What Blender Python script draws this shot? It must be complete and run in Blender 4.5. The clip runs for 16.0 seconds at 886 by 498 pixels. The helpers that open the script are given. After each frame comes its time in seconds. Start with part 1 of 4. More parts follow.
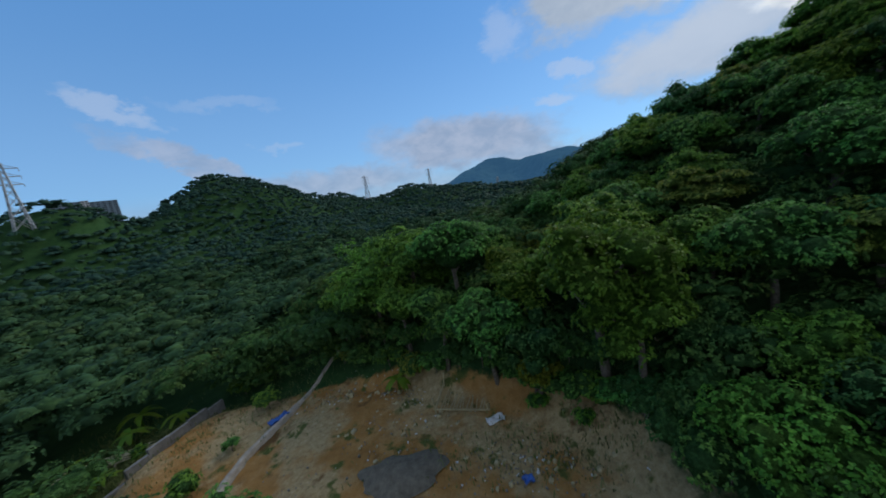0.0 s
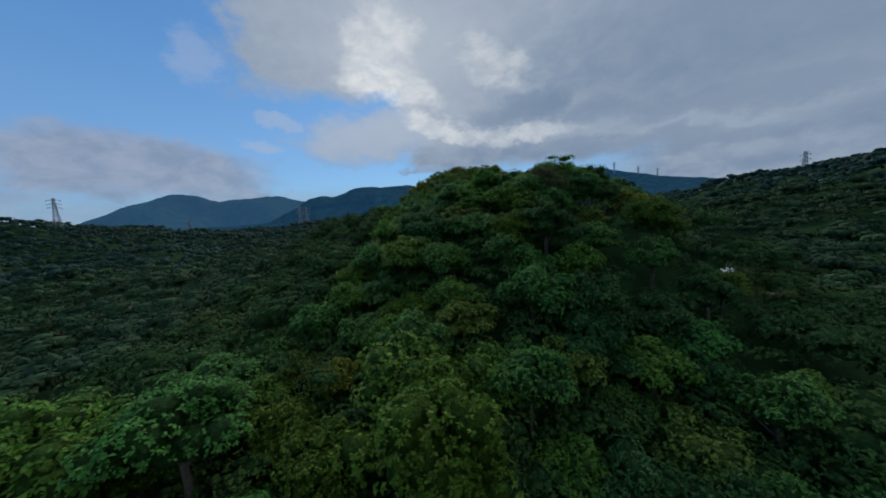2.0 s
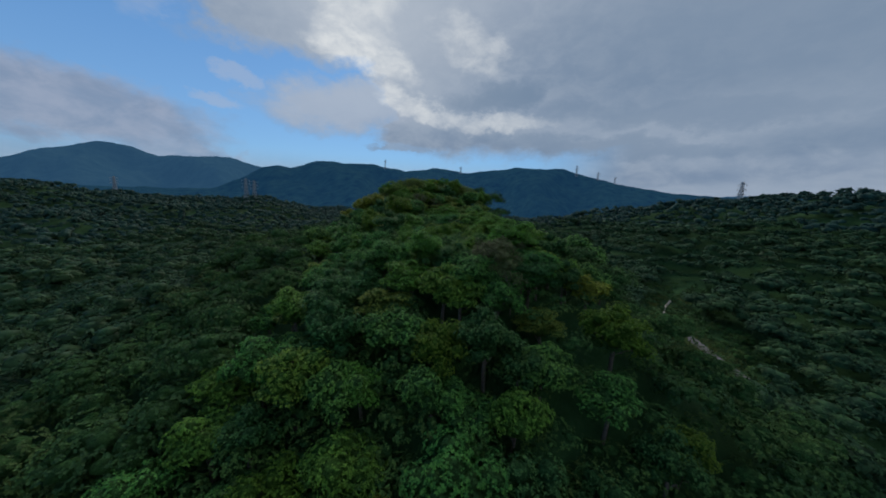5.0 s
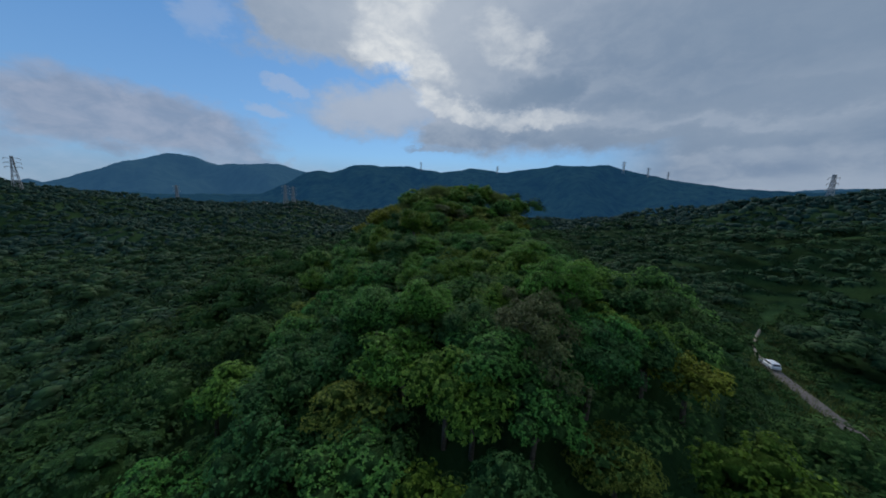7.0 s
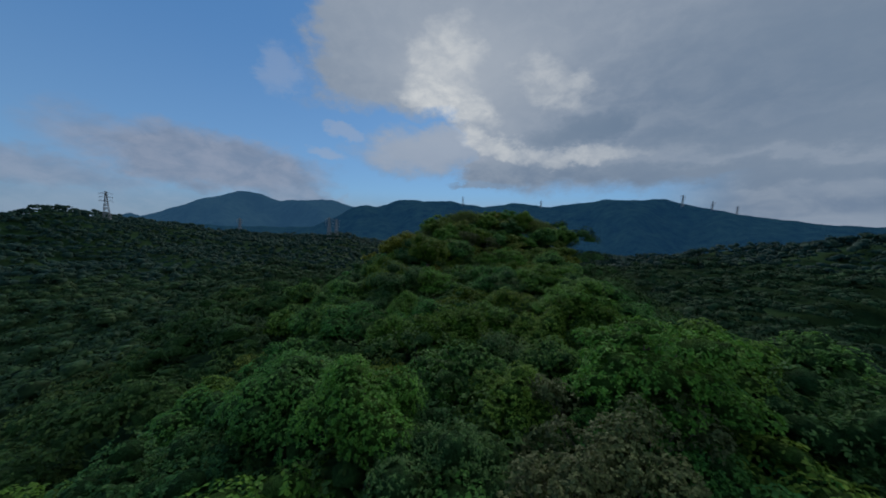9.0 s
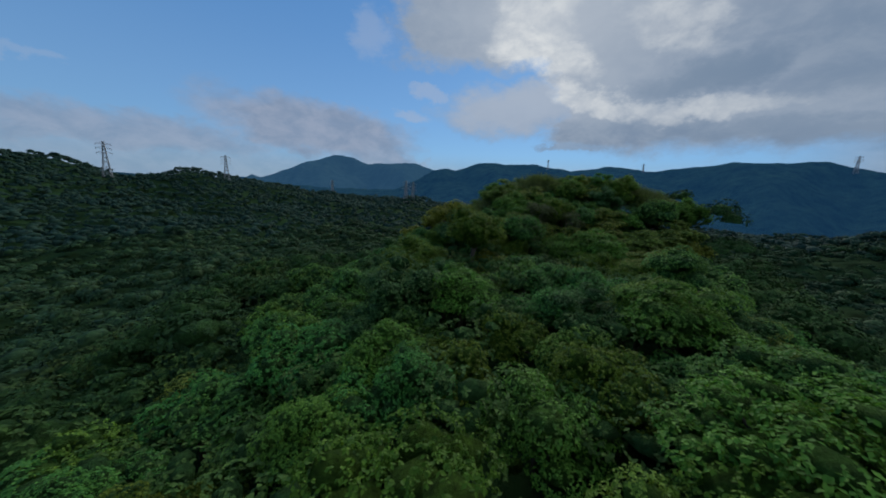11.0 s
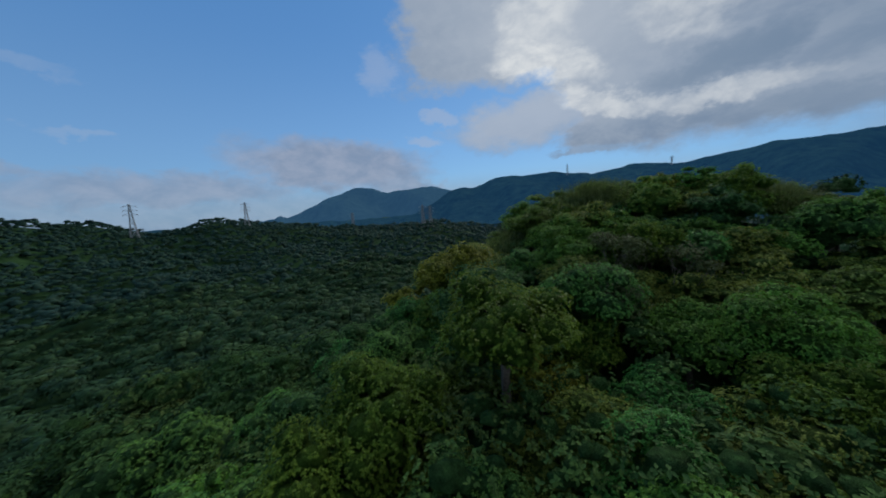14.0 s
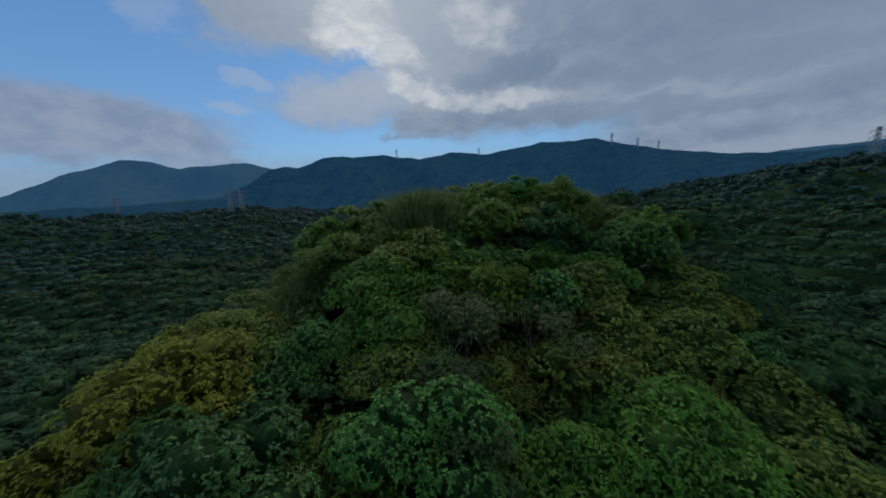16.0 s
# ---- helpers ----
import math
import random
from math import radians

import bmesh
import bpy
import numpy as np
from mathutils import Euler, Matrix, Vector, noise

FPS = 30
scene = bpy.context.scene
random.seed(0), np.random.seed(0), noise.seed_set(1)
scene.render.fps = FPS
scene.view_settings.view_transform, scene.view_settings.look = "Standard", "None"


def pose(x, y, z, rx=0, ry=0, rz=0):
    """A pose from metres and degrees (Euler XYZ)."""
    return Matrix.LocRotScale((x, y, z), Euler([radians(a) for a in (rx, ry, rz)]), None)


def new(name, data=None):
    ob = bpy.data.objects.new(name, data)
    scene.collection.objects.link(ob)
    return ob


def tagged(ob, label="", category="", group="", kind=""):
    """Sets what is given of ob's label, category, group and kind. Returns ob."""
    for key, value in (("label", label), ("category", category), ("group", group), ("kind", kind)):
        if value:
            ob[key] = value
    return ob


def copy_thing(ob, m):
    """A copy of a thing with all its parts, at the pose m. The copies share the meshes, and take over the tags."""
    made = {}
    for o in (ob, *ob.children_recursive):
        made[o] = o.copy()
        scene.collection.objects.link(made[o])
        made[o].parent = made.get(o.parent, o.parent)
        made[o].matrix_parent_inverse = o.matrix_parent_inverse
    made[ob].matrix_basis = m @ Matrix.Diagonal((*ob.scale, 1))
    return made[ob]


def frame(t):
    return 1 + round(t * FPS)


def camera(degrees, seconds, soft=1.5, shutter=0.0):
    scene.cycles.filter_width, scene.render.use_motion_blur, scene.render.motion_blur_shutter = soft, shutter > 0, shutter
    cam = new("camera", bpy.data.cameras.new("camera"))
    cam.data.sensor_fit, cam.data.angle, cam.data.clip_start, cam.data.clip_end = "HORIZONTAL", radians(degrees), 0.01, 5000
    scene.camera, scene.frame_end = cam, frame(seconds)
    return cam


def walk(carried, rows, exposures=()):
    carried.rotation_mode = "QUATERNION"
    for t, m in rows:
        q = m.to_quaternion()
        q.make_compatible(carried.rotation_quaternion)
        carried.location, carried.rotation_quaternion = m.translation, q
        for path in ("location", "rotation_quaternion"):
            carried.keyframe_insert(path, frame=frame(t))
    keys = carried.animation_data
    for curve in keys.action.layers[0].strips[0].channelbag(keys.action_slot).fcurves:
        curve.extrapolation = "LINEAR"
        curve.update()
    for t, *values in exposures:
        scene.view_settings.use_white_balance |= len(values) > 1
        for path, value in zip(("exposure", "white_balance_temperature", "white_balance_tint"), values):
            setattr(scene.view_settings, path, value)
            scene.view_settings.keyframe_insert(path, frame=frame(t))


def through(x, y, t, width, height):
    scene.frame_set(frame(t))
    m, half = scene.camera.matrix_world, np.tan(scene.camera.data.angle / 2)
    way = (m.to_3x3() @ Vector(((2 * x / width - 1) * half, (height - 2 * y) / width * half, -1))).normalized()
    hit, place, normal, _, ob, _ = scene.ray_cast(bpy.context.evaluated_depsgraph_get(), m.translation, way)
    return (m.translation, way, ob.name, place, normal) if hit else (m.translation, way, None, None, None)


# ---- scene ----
cam = camera(109.52, 16.0, 1.75, 0.1)
PATH = [
    (0, -0.00, 0.00, 0.00, 80.08, 9.61, -1.67),
    (0.5, -1.43, 1.93, 1.66, 82.29, 7.40, -18.30),
    (1, -2.41, 3.89, 3.37, 82.92, 5.33, -31.61),
    (1.5, -2.68, 5.86, 5.20, 83.16, 4.12, -42.34),
    (2, -2.42, 7.56, 6.80, 83.45, 3.21, -50.88),
    (2.5, -1.52, 8.89, 8.33, 83.24, 2.41, -56.57),
    (3, 0.09, 9.90, 9.89, 82.25, 1.85, -59.41),
    (3.5, 1.85, 10.25, 11.86, 82.01, -0.18, -59.94),
    (4, 3.63, 10.00, 13.87, 81.18, -1.03, -59.38),
    (6.5, 19.17, 15.03, 20.92, 79.02, -3.60, -52.29),
    (7, 22.09, 16.78, 20.43, 80.09, -1.66, -50.40),
    (7.5, 25.41, 18.36, 19.72, 82.52, 0.35, -48.50),
    (8, 28.57, 19.83, 19.02, 85.24, 0.87, -47.20),
    (8.5, 31.64, 21.24, 18.59, 86.53, -0.66, -45.04),
    (11, 46.83, 31.93, 19.27, 79.03, -3.29, -28.24),
    (11.5, 49.71, 34.23, 19.63, 78.56, -4.17, -22.69),
    (12, 52.46, 36.80, 19.83, 77.99, -4.85, -14.07),
    (12.5, 54.84, 39.49, 20.06, 77.45, -4.50, -5.48),
    (13, 56.52, 42.30, 20.23, 78.04, -2.93, -2.23),
    (13.5, 57.45, 45.44, 20.48, 80.20, -0.32, -9.58),
    (14, 58.26, 48.70, 20.77, 82.55, 3.71, -24.69),
    (14.5, 59.78, 51.87, 21.67, 82.83, 8.32, -43.14),
    (15, 62.08, 54.36, 22.67, 80.50, 9.79, -59.15),
    (15.5, 65.10, 55.95, 23.26, 78.21, 7.06, -66.43),
    (16, 68.30, 56.90, 23.50, 77.67, 2.71, -54.04),
]
walk(cam, [(t, pose(x, y, z, rx, ry, rz)) for t, x, y, z, rx, ry, rz in PATH],
     [(0, 0.36), (1.0, 0.16), (2.5, 0.03), (4.0, 0.0), (7.0, 0.04), (8.0, -0.03), (8.5, -0.28), (11.0, -0.03), (12.5, -0.09), (14.0, 0.0), (15.0, -0.19), (16.0, -0.11)])

# ---------------------------------------------------------------- light
SUN_AZ, SUN_EL = 47.0, 34.0
world = bpy.data.worlds.new("world")
scene.world = world
world.use_nodes = True
wn, wl = world.node_tree.nodes, world.node_tree.links
wn.clear()


def wmath(op, a, b=None, c=None, clamp=False):
    n = wn.new("ShaderNodeMath")
    n.operation, n.use_clamp = op, clamp
    for i, v in enumerate((a, b, c)):
        if v is None:
            continue
        if isinstance(v, (int, float)):
            n.inputs[i].default_value = v
        else:
            wl.new(v, n.inputs[i])
    return n.outputs[0]


def wstep(v, lo, hi):
    n = wn.new("ShaderNodeMapRange")
    n.interpolation_type = "SMOOTHSTEP"
    wl.new(v, n.inputs[0])
    n.inputs[1].default_value, n.inputs[2].default_value = lo, hi
    return n.outputs[0]


def wmix(f, a, b):
    n = wn.new("ShaderNodeMix")
    n.data_type = "RGBA"
    if isinstance(f, (int, float)):
        n.inputs[0].default_value = f
    else:
        wl.new(f, n.inputs[0])
    for i, v in ((6, a), (7, b)):
        if isinstance(v, tuple):
            n.inputs[i].default_value = (*v, 1)
        else:
            wl.new(v, n.inputs[i])
    return n.outputs[2]


def wnoise(vec, scale, detail=5, rough=0.55, dist=0.0):
    n = wn.new("ShaderNodeTexNoise")
    n.inputs["Scale"].default_value, n.inputs["Detail"].default_value = scale, detail
    n.inputs["Roughness"].default_value, n.inputs["Distortion"].default_value = rough, dist
    wl.new(vec, n.inputs["Vector"])
    return n.outputs["Fac"]


coord = wn.new("ShaderNodeTexCoord").outputs["Generated"]
sep = wn.new("ShaderNodeSeparateXYZ")
wl.new(coord, sep.inputs[0])
dx, dy, dz = sep.outputs
az = wmath("MULTIPLY", wmath("ARCTAN2", dx, dy), 57.2958)
el = wmath("MULTIPLY", wmath("ARCSINE", dz), 57.2958)
# cloud layer seen in perspective: the direction laid on a high flat plane
high = wmath("ADD", wmath("MAXIMUM", dz, 0.0), 0.16)
plane = wn.new("ShaderNodeCombineXYZ")
wl.new(wmath("DIVIDE", dx, high), plane.inputs[0])
wl.new(wmath("DIVIDE", dy, high), plane.inputs[1])
broad = wnoise(plane.outputs[0], 0.55, 4, 0.5, 0.2)

skytex = wn.new("ShaderNodeTexSky")
skytex.sky_type, skytex.sun_disc = "NISHITA", False
skytex.sun_elevation, skytex.sun_rotation = radians(SUN_EL), radians(SUN_AZ)
skytex.air_density, skytex.dust_density, skytex.ozone_density = 1.0, 0.3, 2.0
clear = wn.new("ShaderNodeMix")
clear.data_type, clear.blend_type = "RGBA", "MULTIPLY"
clear.inputs[0].default_value = 1.0
wl.new(skytex.outputs[0], clear.inputs[6])
clear.inputs[7].default_value = (0.050, 0.085, 0.125, 1)
deep = wmix(wstep(el, 2.0, 32.0), (0.195, 0.365, 0.590), (0.094, 0.250, 0.520))
clearsky = wmix(0.72, clear.outputs[2], deep)

# bearings and heights, stirred by noise so that the clouds fray
field = wn.new("ShaderNodeCombineXYZ")
wl.new(wmath("MULTIPLY", az, 0.1), field.inputs[0])
wl.new(wmath("MULTIPLY", el, 0.17), field.inputs[1])
field2 = wn.new("ShaderNodeCombineXYZ")
wl.new(wmath("MULTIPLY", az, 0.1), field2.inputs[1])
wl.new(wmath("MULTIPLY", el, 0.17), field2.inputs[0])
wisps = wnoise(field.outputs[0], 2.2, 7, 0.62, 0.3)
azw = wmath("ADD", az, wmath("MULTIPLY", wmath("SUBTRACT", wnoise(field.outputs[0], 1.5, 7, 0.62), 0.5), 13.0))
elw = wmath("ADD", el, wmath("MULTIPLY", wmath("SUBTRACT", wnoise(field2.outputs[0], 1.5, 7, 0.62), 0.5), 7.0))


def cloud(a, e, wide, tall, lean=0.0, soft=0.6):
    """A soft-edged cloud about a bearing and height, in degrees: 1 in its middle, 0 outside."""
    da, de = wmath("SUBTRACT", azw, a), wmath("SUBTRACT", elw, e)
    c, k = math.cos(radians(lean)), math.sin(radians(lean))
    u = wmath("ADD", wmath("MULTIPLY", da, c / wide), wmath("MULTIPLY", de, k / wide))
    v = wmath("ADD", wmath("MULTIPLY", da, -k / tall), wmath("MULTIPLY", de, c / tall))
    return wstep(wmath("ADD", wmath("MULTIPLY", u, u), wmath("MULTIPLY", v, v)), 1.0 + soft, 1.0 - soft)


def most(first, *rest):
    for v in rest:
        first = wmath("MAXIMUM", first, v)
    return first


def part_of(v, f):
    return wmath("MULTIPLY", v, f)


# the cloud bank: a high sheet, a grey mass under it, and the closed part beyond
upper = wmath("MULTIPLY", wstep(azw, 17.5, 22.5), wstep(elw, 18.0, 21.0))
beyond = wmath("MULTIPLY", wstep(wmath("ADD", azw, wmath("MULTIPLY", elw, 0.35)), 47.0, 52.5), wstep(elw, 5.5, 9.0))
bank = most(upper, beyond, part_of(cloud(39.5, 13.3, 11.5, 3.9, 4, 0.75), 0.92), wstep(az, 72.0, 88.0), part_of(cloud(50.0, 7.6, 6.0, 0.9), 0.8))
# the bank goes on unseen behind the view, added to brighten facing foliage
bank = most(bank, wstep(az, -75.0, -120.0))
# low stratus in the clear part: a long lens, flat sheets and a slanting streak
low = most(cloud(7.0, 8.0, 15.0, 4.3, -6, 0.7), part_of(cloud(17.0, 5.0, 9.0, 3.0, -18, 0.8), 0.9), part_of(cloud(-16.0, 4.6, 17.0, 2.6, 0, 0.9), 0.85), part_of(cloud(-35.0, 10.0, 9.0, 1.5, -26, 0.8), 0.8),
           part_of(wstep(el, 6.5, 2.0), 0.6))
# a few scattered small clouds
scatter = most(part_of(cloud(15.3, 22.6, 2.8, 3.2, -25, 1.0), 0.38), part_of(cloud(25.3, 15.5, 2.4, 0.9, -4, 1.0), 0.5), part_of(cloud(22.3, 11.4, 2.8, 0.9, -8, 1.0), 0.5),
               part_of(cloud(-41.5, 16.6, 4.0, 1.0, -20, 0.9), 0.45), part_of(cloud(-30.0, 17.5, 6.0, 0.8, 0, 0.9), 0.2), part_of(cloud(-23.0, 11.5, 3.0, 0.7, 0, 0.9), 0.25))

grey = wmix(wstep(broad, 0.35, 0.65), (0.190, 0.262, 0.375), (0.285, 0.355, 0.460))
grey = wmix(wmath("MULTIPLY", wstep(wisps, 0.35, 0.7), 0.55), grey, (0.330, 0.395, 0.490))
grey = wmix(part_of(wstep(wmath("ADD", el, wmath("MULTIPLY", wmath("SUBTRACT", az, 80.0), 0.10)), 16.0, 30.0), 0.45), grey, (0.36, 0.42, 0.51))
grey = wmix(part_of(cloud(38.0, 13.5, 11.0, 4.0, 4, 0.9), 0.75), grey, (0.41, 0.47, 0.57))
dim = most(part_of(cloud(105.0, 22.0, 30.0, 10.0, 0, 1.0), 0.6), part_of(cloud(66.0, 16.4, 8.0, 2.0, 10, 0.9), 0.75), part_of(cloud(93.0, 13.0, 18.0, 2.0, -4, 0.9), 0.55), part_of(cloud(84.0, 8.6, 22.0, 1.6, -3, 0.9), 0.5), part_of(cloud(112.0, 9.0, 14.0, 2.2, 0, 0.9), 0.45))
grey = wmix(dim, grey, (0.150, 0.225, 0.335))
veil = wmath("ADD", wmath("POWER", wmath("DIVIDE", wmath("SUBTRACT", az, 45.0), 17.0), 2.0), wmath("POWER", wmath("DIVIDE", wmath("SUBTRACT", el, 25.0), 9.0), 2.0))
veil = wmath("MULTIPLY", wmath("POWER", 2.718, wmath("MULTIPLY", veil, -1.0)), 0.7)
grey = wmix(veil, grey, (0.47, 0.525, 0.60))
lit = most(cloud(43.0, 21.3, 7.5, 2.6, -18, 0.95), part_of(cloud(42.5, 27.0, 6.0, 4.5, 0, 0.95), 0.75), part_of(cloud(60.5, 23.5, 6.0, 3.0, -20, 0.95), 0.5),
           part_of(cloud(49.5, 15.0, 5.0, 1.7, -14, 1.0), 0.8), part_of(cloud(55.0, 13.2, 5.0, 1.5, -16, 1.0), 0.75), part_of(cloud(64.5, 12.4, 8.5, 1.3, 3, 1.0), 0.55))
lit = wmath("MULTIPLY", lit, wmath("ADD", 0.35, wmath("MULTIPLY", wstep(wisps, 0.3, 0.68), 0.65)))
bankcol = wmix(lit, grey, (0.70, 0.73, 0.75))
col = wmix(scatter, clearsky, (0.38, 0.45, 0.58))
col = wmix(wmath("MULTIPLY", low, 0.88), col, wmix(wstep(wisps, 0.3, 0.7), (0.215, 0.278, 0.395), (0.315, 0.360, 0.465)))
col = wmix(bank, col, bankcol)
bg = wn.new("ShaderNodeBackground")
wl.new(col, bg.inputs[0])
bg.inputs[1].default_value = 1.0
wo = wn.new("ShaderNodeOutputWorld")
wl.new(bg.outputs[0], wo.inputs[0])

sun = bpy.data.lights.new("sun", "SUN")
sun.energy, sun.angle, sun.color = 1.45, radians(40), (1.0, 0.95, 0.86)
sun_ob = new("sun", sun)
sun_ob.matrix_world = pose(0, 0, 200, 90 - SUN_EL, 0, 180 - SUN_AZ)

# ---------------------------------------------------------------- materials


class Mat:
    """A node material under construction."""

    def __init__(self, name, rough=0.8, metal=0.0):
        self.m = bpy.data.materials.new(name)
        self.m.use_nodes = True
        self.n, self.l = self.m.node_tree.nodes, self.m.node_tree.links
        self.b = self.n["Principled BSDF"]
        self.b.inputs["Roughness"].default_value, self.b.inputs["Metallic"].default_value = rough, metal
        self.pos = self.n.new("ShaderNodeNewGeometry").outputs["Position"]

    def noise(self, scale, detail=4, rough=0.6, vec=None):
        t = self.n.new("ShaderNodeTexNoise")
        t.inputs["Scale"].default_value, t.inputs["Detail"].default_value, t.inputs["Roughness"].default_value = scale, detail, rough
        self.l.new(vec or self.pos, t.inputs["Vector"])
        return t.outputs["Fac"]

    def ramp(self, fac, *stops):
        r = self.n.new("ShaderNodeValToRGB")
        r.color_ramp.elements[0].position, r.color_ramp.elements[0].color = stops[0][0], (*stops[0][1], 1)
        r.color_ramp.elements[1].position, r.color_ramp.elements[1].color = stops[-1][0], (*stops[-1][1], 1)
        for p, c in stops[1:-1]:
            r.color_ramp.elements.new(p).color = (*c, 1)
        self.l.new(fac, r.inputs[0])
        return r.outputs[0]

    def mix(self, fac, a, b, mode="MIX"):
        x = self.n.new("ShaderNodeMix")
        x.data_type, x.blend_type = "RGBA", mode
        for i, v in ((0, fac), (6, a), (7, b)):
            if isinstance(v, tuple):
                x.inputs[i].default_value = (*v, 1)
            elif isinstance(v, (int, float)):
                x.inputs[i].default_value = v
            else:
                self.l.new(v, x.inputs[i])
        return x.outputs[2]

    def step(self, v, lo, hi):
        r = self.n.new("ShaderNodeMapRange")
        r.interpolation_type = "SMOOTHSTEP"
        self.l.new(v, r.inputs[0])
        r.inputs[1].default_value, r.inputs[2].default_value = lo, hi
        return r.outputs[0]

    def colour(self, c):
        if isinstance(c, tuple):
            self.b.inputs["Base Color"].default_value = (*c, 1)
        else:
            self.l.new(c, self.b.inputs["Base Color"])
        return self

    def bump(self, h, strength=0.4, dist=0.05):
        b = self.n.new("ShaderNodeBump")
        b.inputs["Strength"].default_value, b.inputs["Distance"].default_value = strength, dist
        self.l.new(h, b.inputs["Height"])
        self.l.new(b.outputs[0], self.b.inputs["Normal"])
        return self


def leaf_material(name, dark, mid, light, hue=0.022, gloss=0.55, through=0.34):
    """Leaves: each leaf its own tone, each tree its own tint, some light through the blade."""
    m = Mat(name, gloss)
    m.b.inputs["Specular IOR Level"].default_value = 0.16
    geo = m.n.new("ShaderNodeNewGeometry")
    tone = m.ramp(geo.outputs["Random Per Island"], (0.0, dark), (0.55, mid), (1.0, light))
    info = m.n.new("ShaderNodeObjectInfo")
    hsv = m.n.new("ShaderNodeHueSaturation")
    mr = m.n.new("ShaderNodeMapRange")
    m.l.new(info.outputs["Random"], mr.inputs[0])
    mr.inputs[3].default_value, mr.inputs[4].default_value = 0.5 - hue, 0.5 + hue
    m.l.new(mr.outputs[0], hsv.inputs["Hue"])
    val = m.n.new("ShaderNodeMapRange")
    m.l.new(m.noise(0.45, 3), val.inputs[0])
    val.inputs[1].default_value, val.inputs[2].default_value = 0.3, 0.7
    val.inputs[3].default_value, val.inputs[4].default_value = 0.74, 1.28
    m.l.new(val.outputs[0], hsv.inputs["Value"])
    m.l.new(tone, hsv.inputs["Color"])
    m.colour(hsv.outputs[0])
    tr = m.n.new("ShaderNodeBsdfTranslucent")
    m.l.new(hsv.outputs[0], tr.inputs[0])
    mx = m.n.new("ShaderNodeMixShader")
    mx.inputs[0].default_value = through
    m.l.new(m.b.outputs[0], mx.inputs[1])
    m.l.new(tr.outputs[0], mx.inputs[2])
    m.l.new(mx.outputs[0], m.n["Material Output"].inputs[0])
    return m.m


LEAF = {
    "dark": leaf_material("leaf_dark", (0.063, 0.179, 0.035), (0.091, 0.246, 0.046), (0.158, 0.360, 0.065)),
    "green": leaf_material("leaf_green", (0.086, 0.194, 0.025), (0.121, 0.261, 0.033), (0.195, 0.364, 0.048)),
    "bright": leaf_material("leaf_bright", (0.074, 0.140, 0.013), (0.106, 0.192, 0.018), (0.163, 0.259, 0.027)),
    "blue": leaf_material("leaf_bluish", (0.040, 0.120, 0.032), (0.058, 0.160, 0.041), (0.101, 0.230, 0.059)),
    "olive": leaf_material("leaf_olive", (0.129, 0.183, 0.030), (0.175, 0.243, 0.039), (0.247, 0.331, 0.053)),
    "yellow": leaf_material("leaf_yellow", (0.161, 0.187, 0.017), (0.220, 0.249, 0.023), (0.297, 0.324, 0.038), hue=0.01),
    "grass": leaf_material("grass_blade", (0.070, 0.105, 0.030), (0.120, 0.170, 0.050), (0.200, 0.240, 0.090)),
    "dry": leaf_material("leaf_dry", (0.058, 0.082, 0.026), (0.088, 0.118, 0.036), (0.118, 0.150, 0.050), hue=0.01, through=0.15),
}
_m = Mat("bark", 0.9)
BARK = _m.colour(_m.ramp(_m.noise(6.0, 6), (0.3, (0.06, 0.045, 0.032)), (0.7, (0.19, 0.165, 0.13)))).bump(_m.noise(25, 4), 0.5, 0.03).m
_m = Mat("dead_wood", 0.85)
DEAD = _m.colour(_m.ramp(_m.noise(5.0, 5), (0.3, (0.085, 0.080, 0.055)), (0.7, (0.205, 0.195, 0.140)))).m
def woods_material(name, deep, mid, fresh, olive, leaf=0.5, depth=1.0):
    """A mixed canopy: each crown its own green, each leaf clump a little lighter or darker, with leafy relief."""
    m = Mat(name, 0.75)
    m.b.inputs["Specular IOR Level"].default_value = 0.12
    tone = m.n.new("ShaderNodeAttribute")
    tone.attribute_name = "tone"
    c = m.ramp(tone.outputs["Fac"], (0.0, deep), (0.35, mid), (0.7, fresh), (1.0, olive))
    c = m.mix(m.step(m.noise(0.02, 4), 0.35, 0.7), c, mid)
    # hollows of the leafy relief toned dark, tips light: leaf-gap shade in the colour
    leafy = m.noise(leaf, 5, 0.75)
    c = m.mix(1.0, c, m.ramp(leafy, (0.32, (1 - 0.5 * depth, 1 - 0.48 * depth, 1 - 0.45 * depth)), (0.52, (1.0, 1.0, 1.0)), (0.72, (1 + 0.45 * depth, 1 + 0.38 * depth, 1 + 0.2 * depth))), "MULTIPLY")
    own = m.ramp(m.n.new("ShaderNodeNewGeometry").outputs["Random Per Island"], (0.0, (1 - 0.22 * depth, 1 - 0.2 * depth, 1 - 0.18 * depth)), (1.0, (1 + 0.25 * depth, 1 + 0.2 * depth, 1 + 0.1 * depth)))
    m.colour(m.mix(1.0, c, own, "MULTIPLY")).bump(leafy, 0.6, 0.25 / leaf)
    return m.m


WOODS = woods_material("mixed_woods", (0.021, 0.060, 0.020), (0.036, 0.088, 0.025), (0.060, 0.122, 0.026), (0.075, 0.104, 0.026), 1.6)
# canopies further off are bluer: haze put into their base colour
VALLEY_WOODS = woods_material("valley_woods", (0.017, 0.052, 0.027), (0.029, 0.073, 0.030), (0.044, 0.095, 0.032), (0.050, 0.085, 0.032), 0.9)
# the bluest, with half the contrast, as if seen through haze
HAZED_WOODS = woods_material("hazed_valley_woods", (0.014, 0.046, 0.037), (0.020, 0.057, 0.042), (0.030, 0.072, 0.043), (0.032, 0.067, 0.042), 0.5, 0.5)
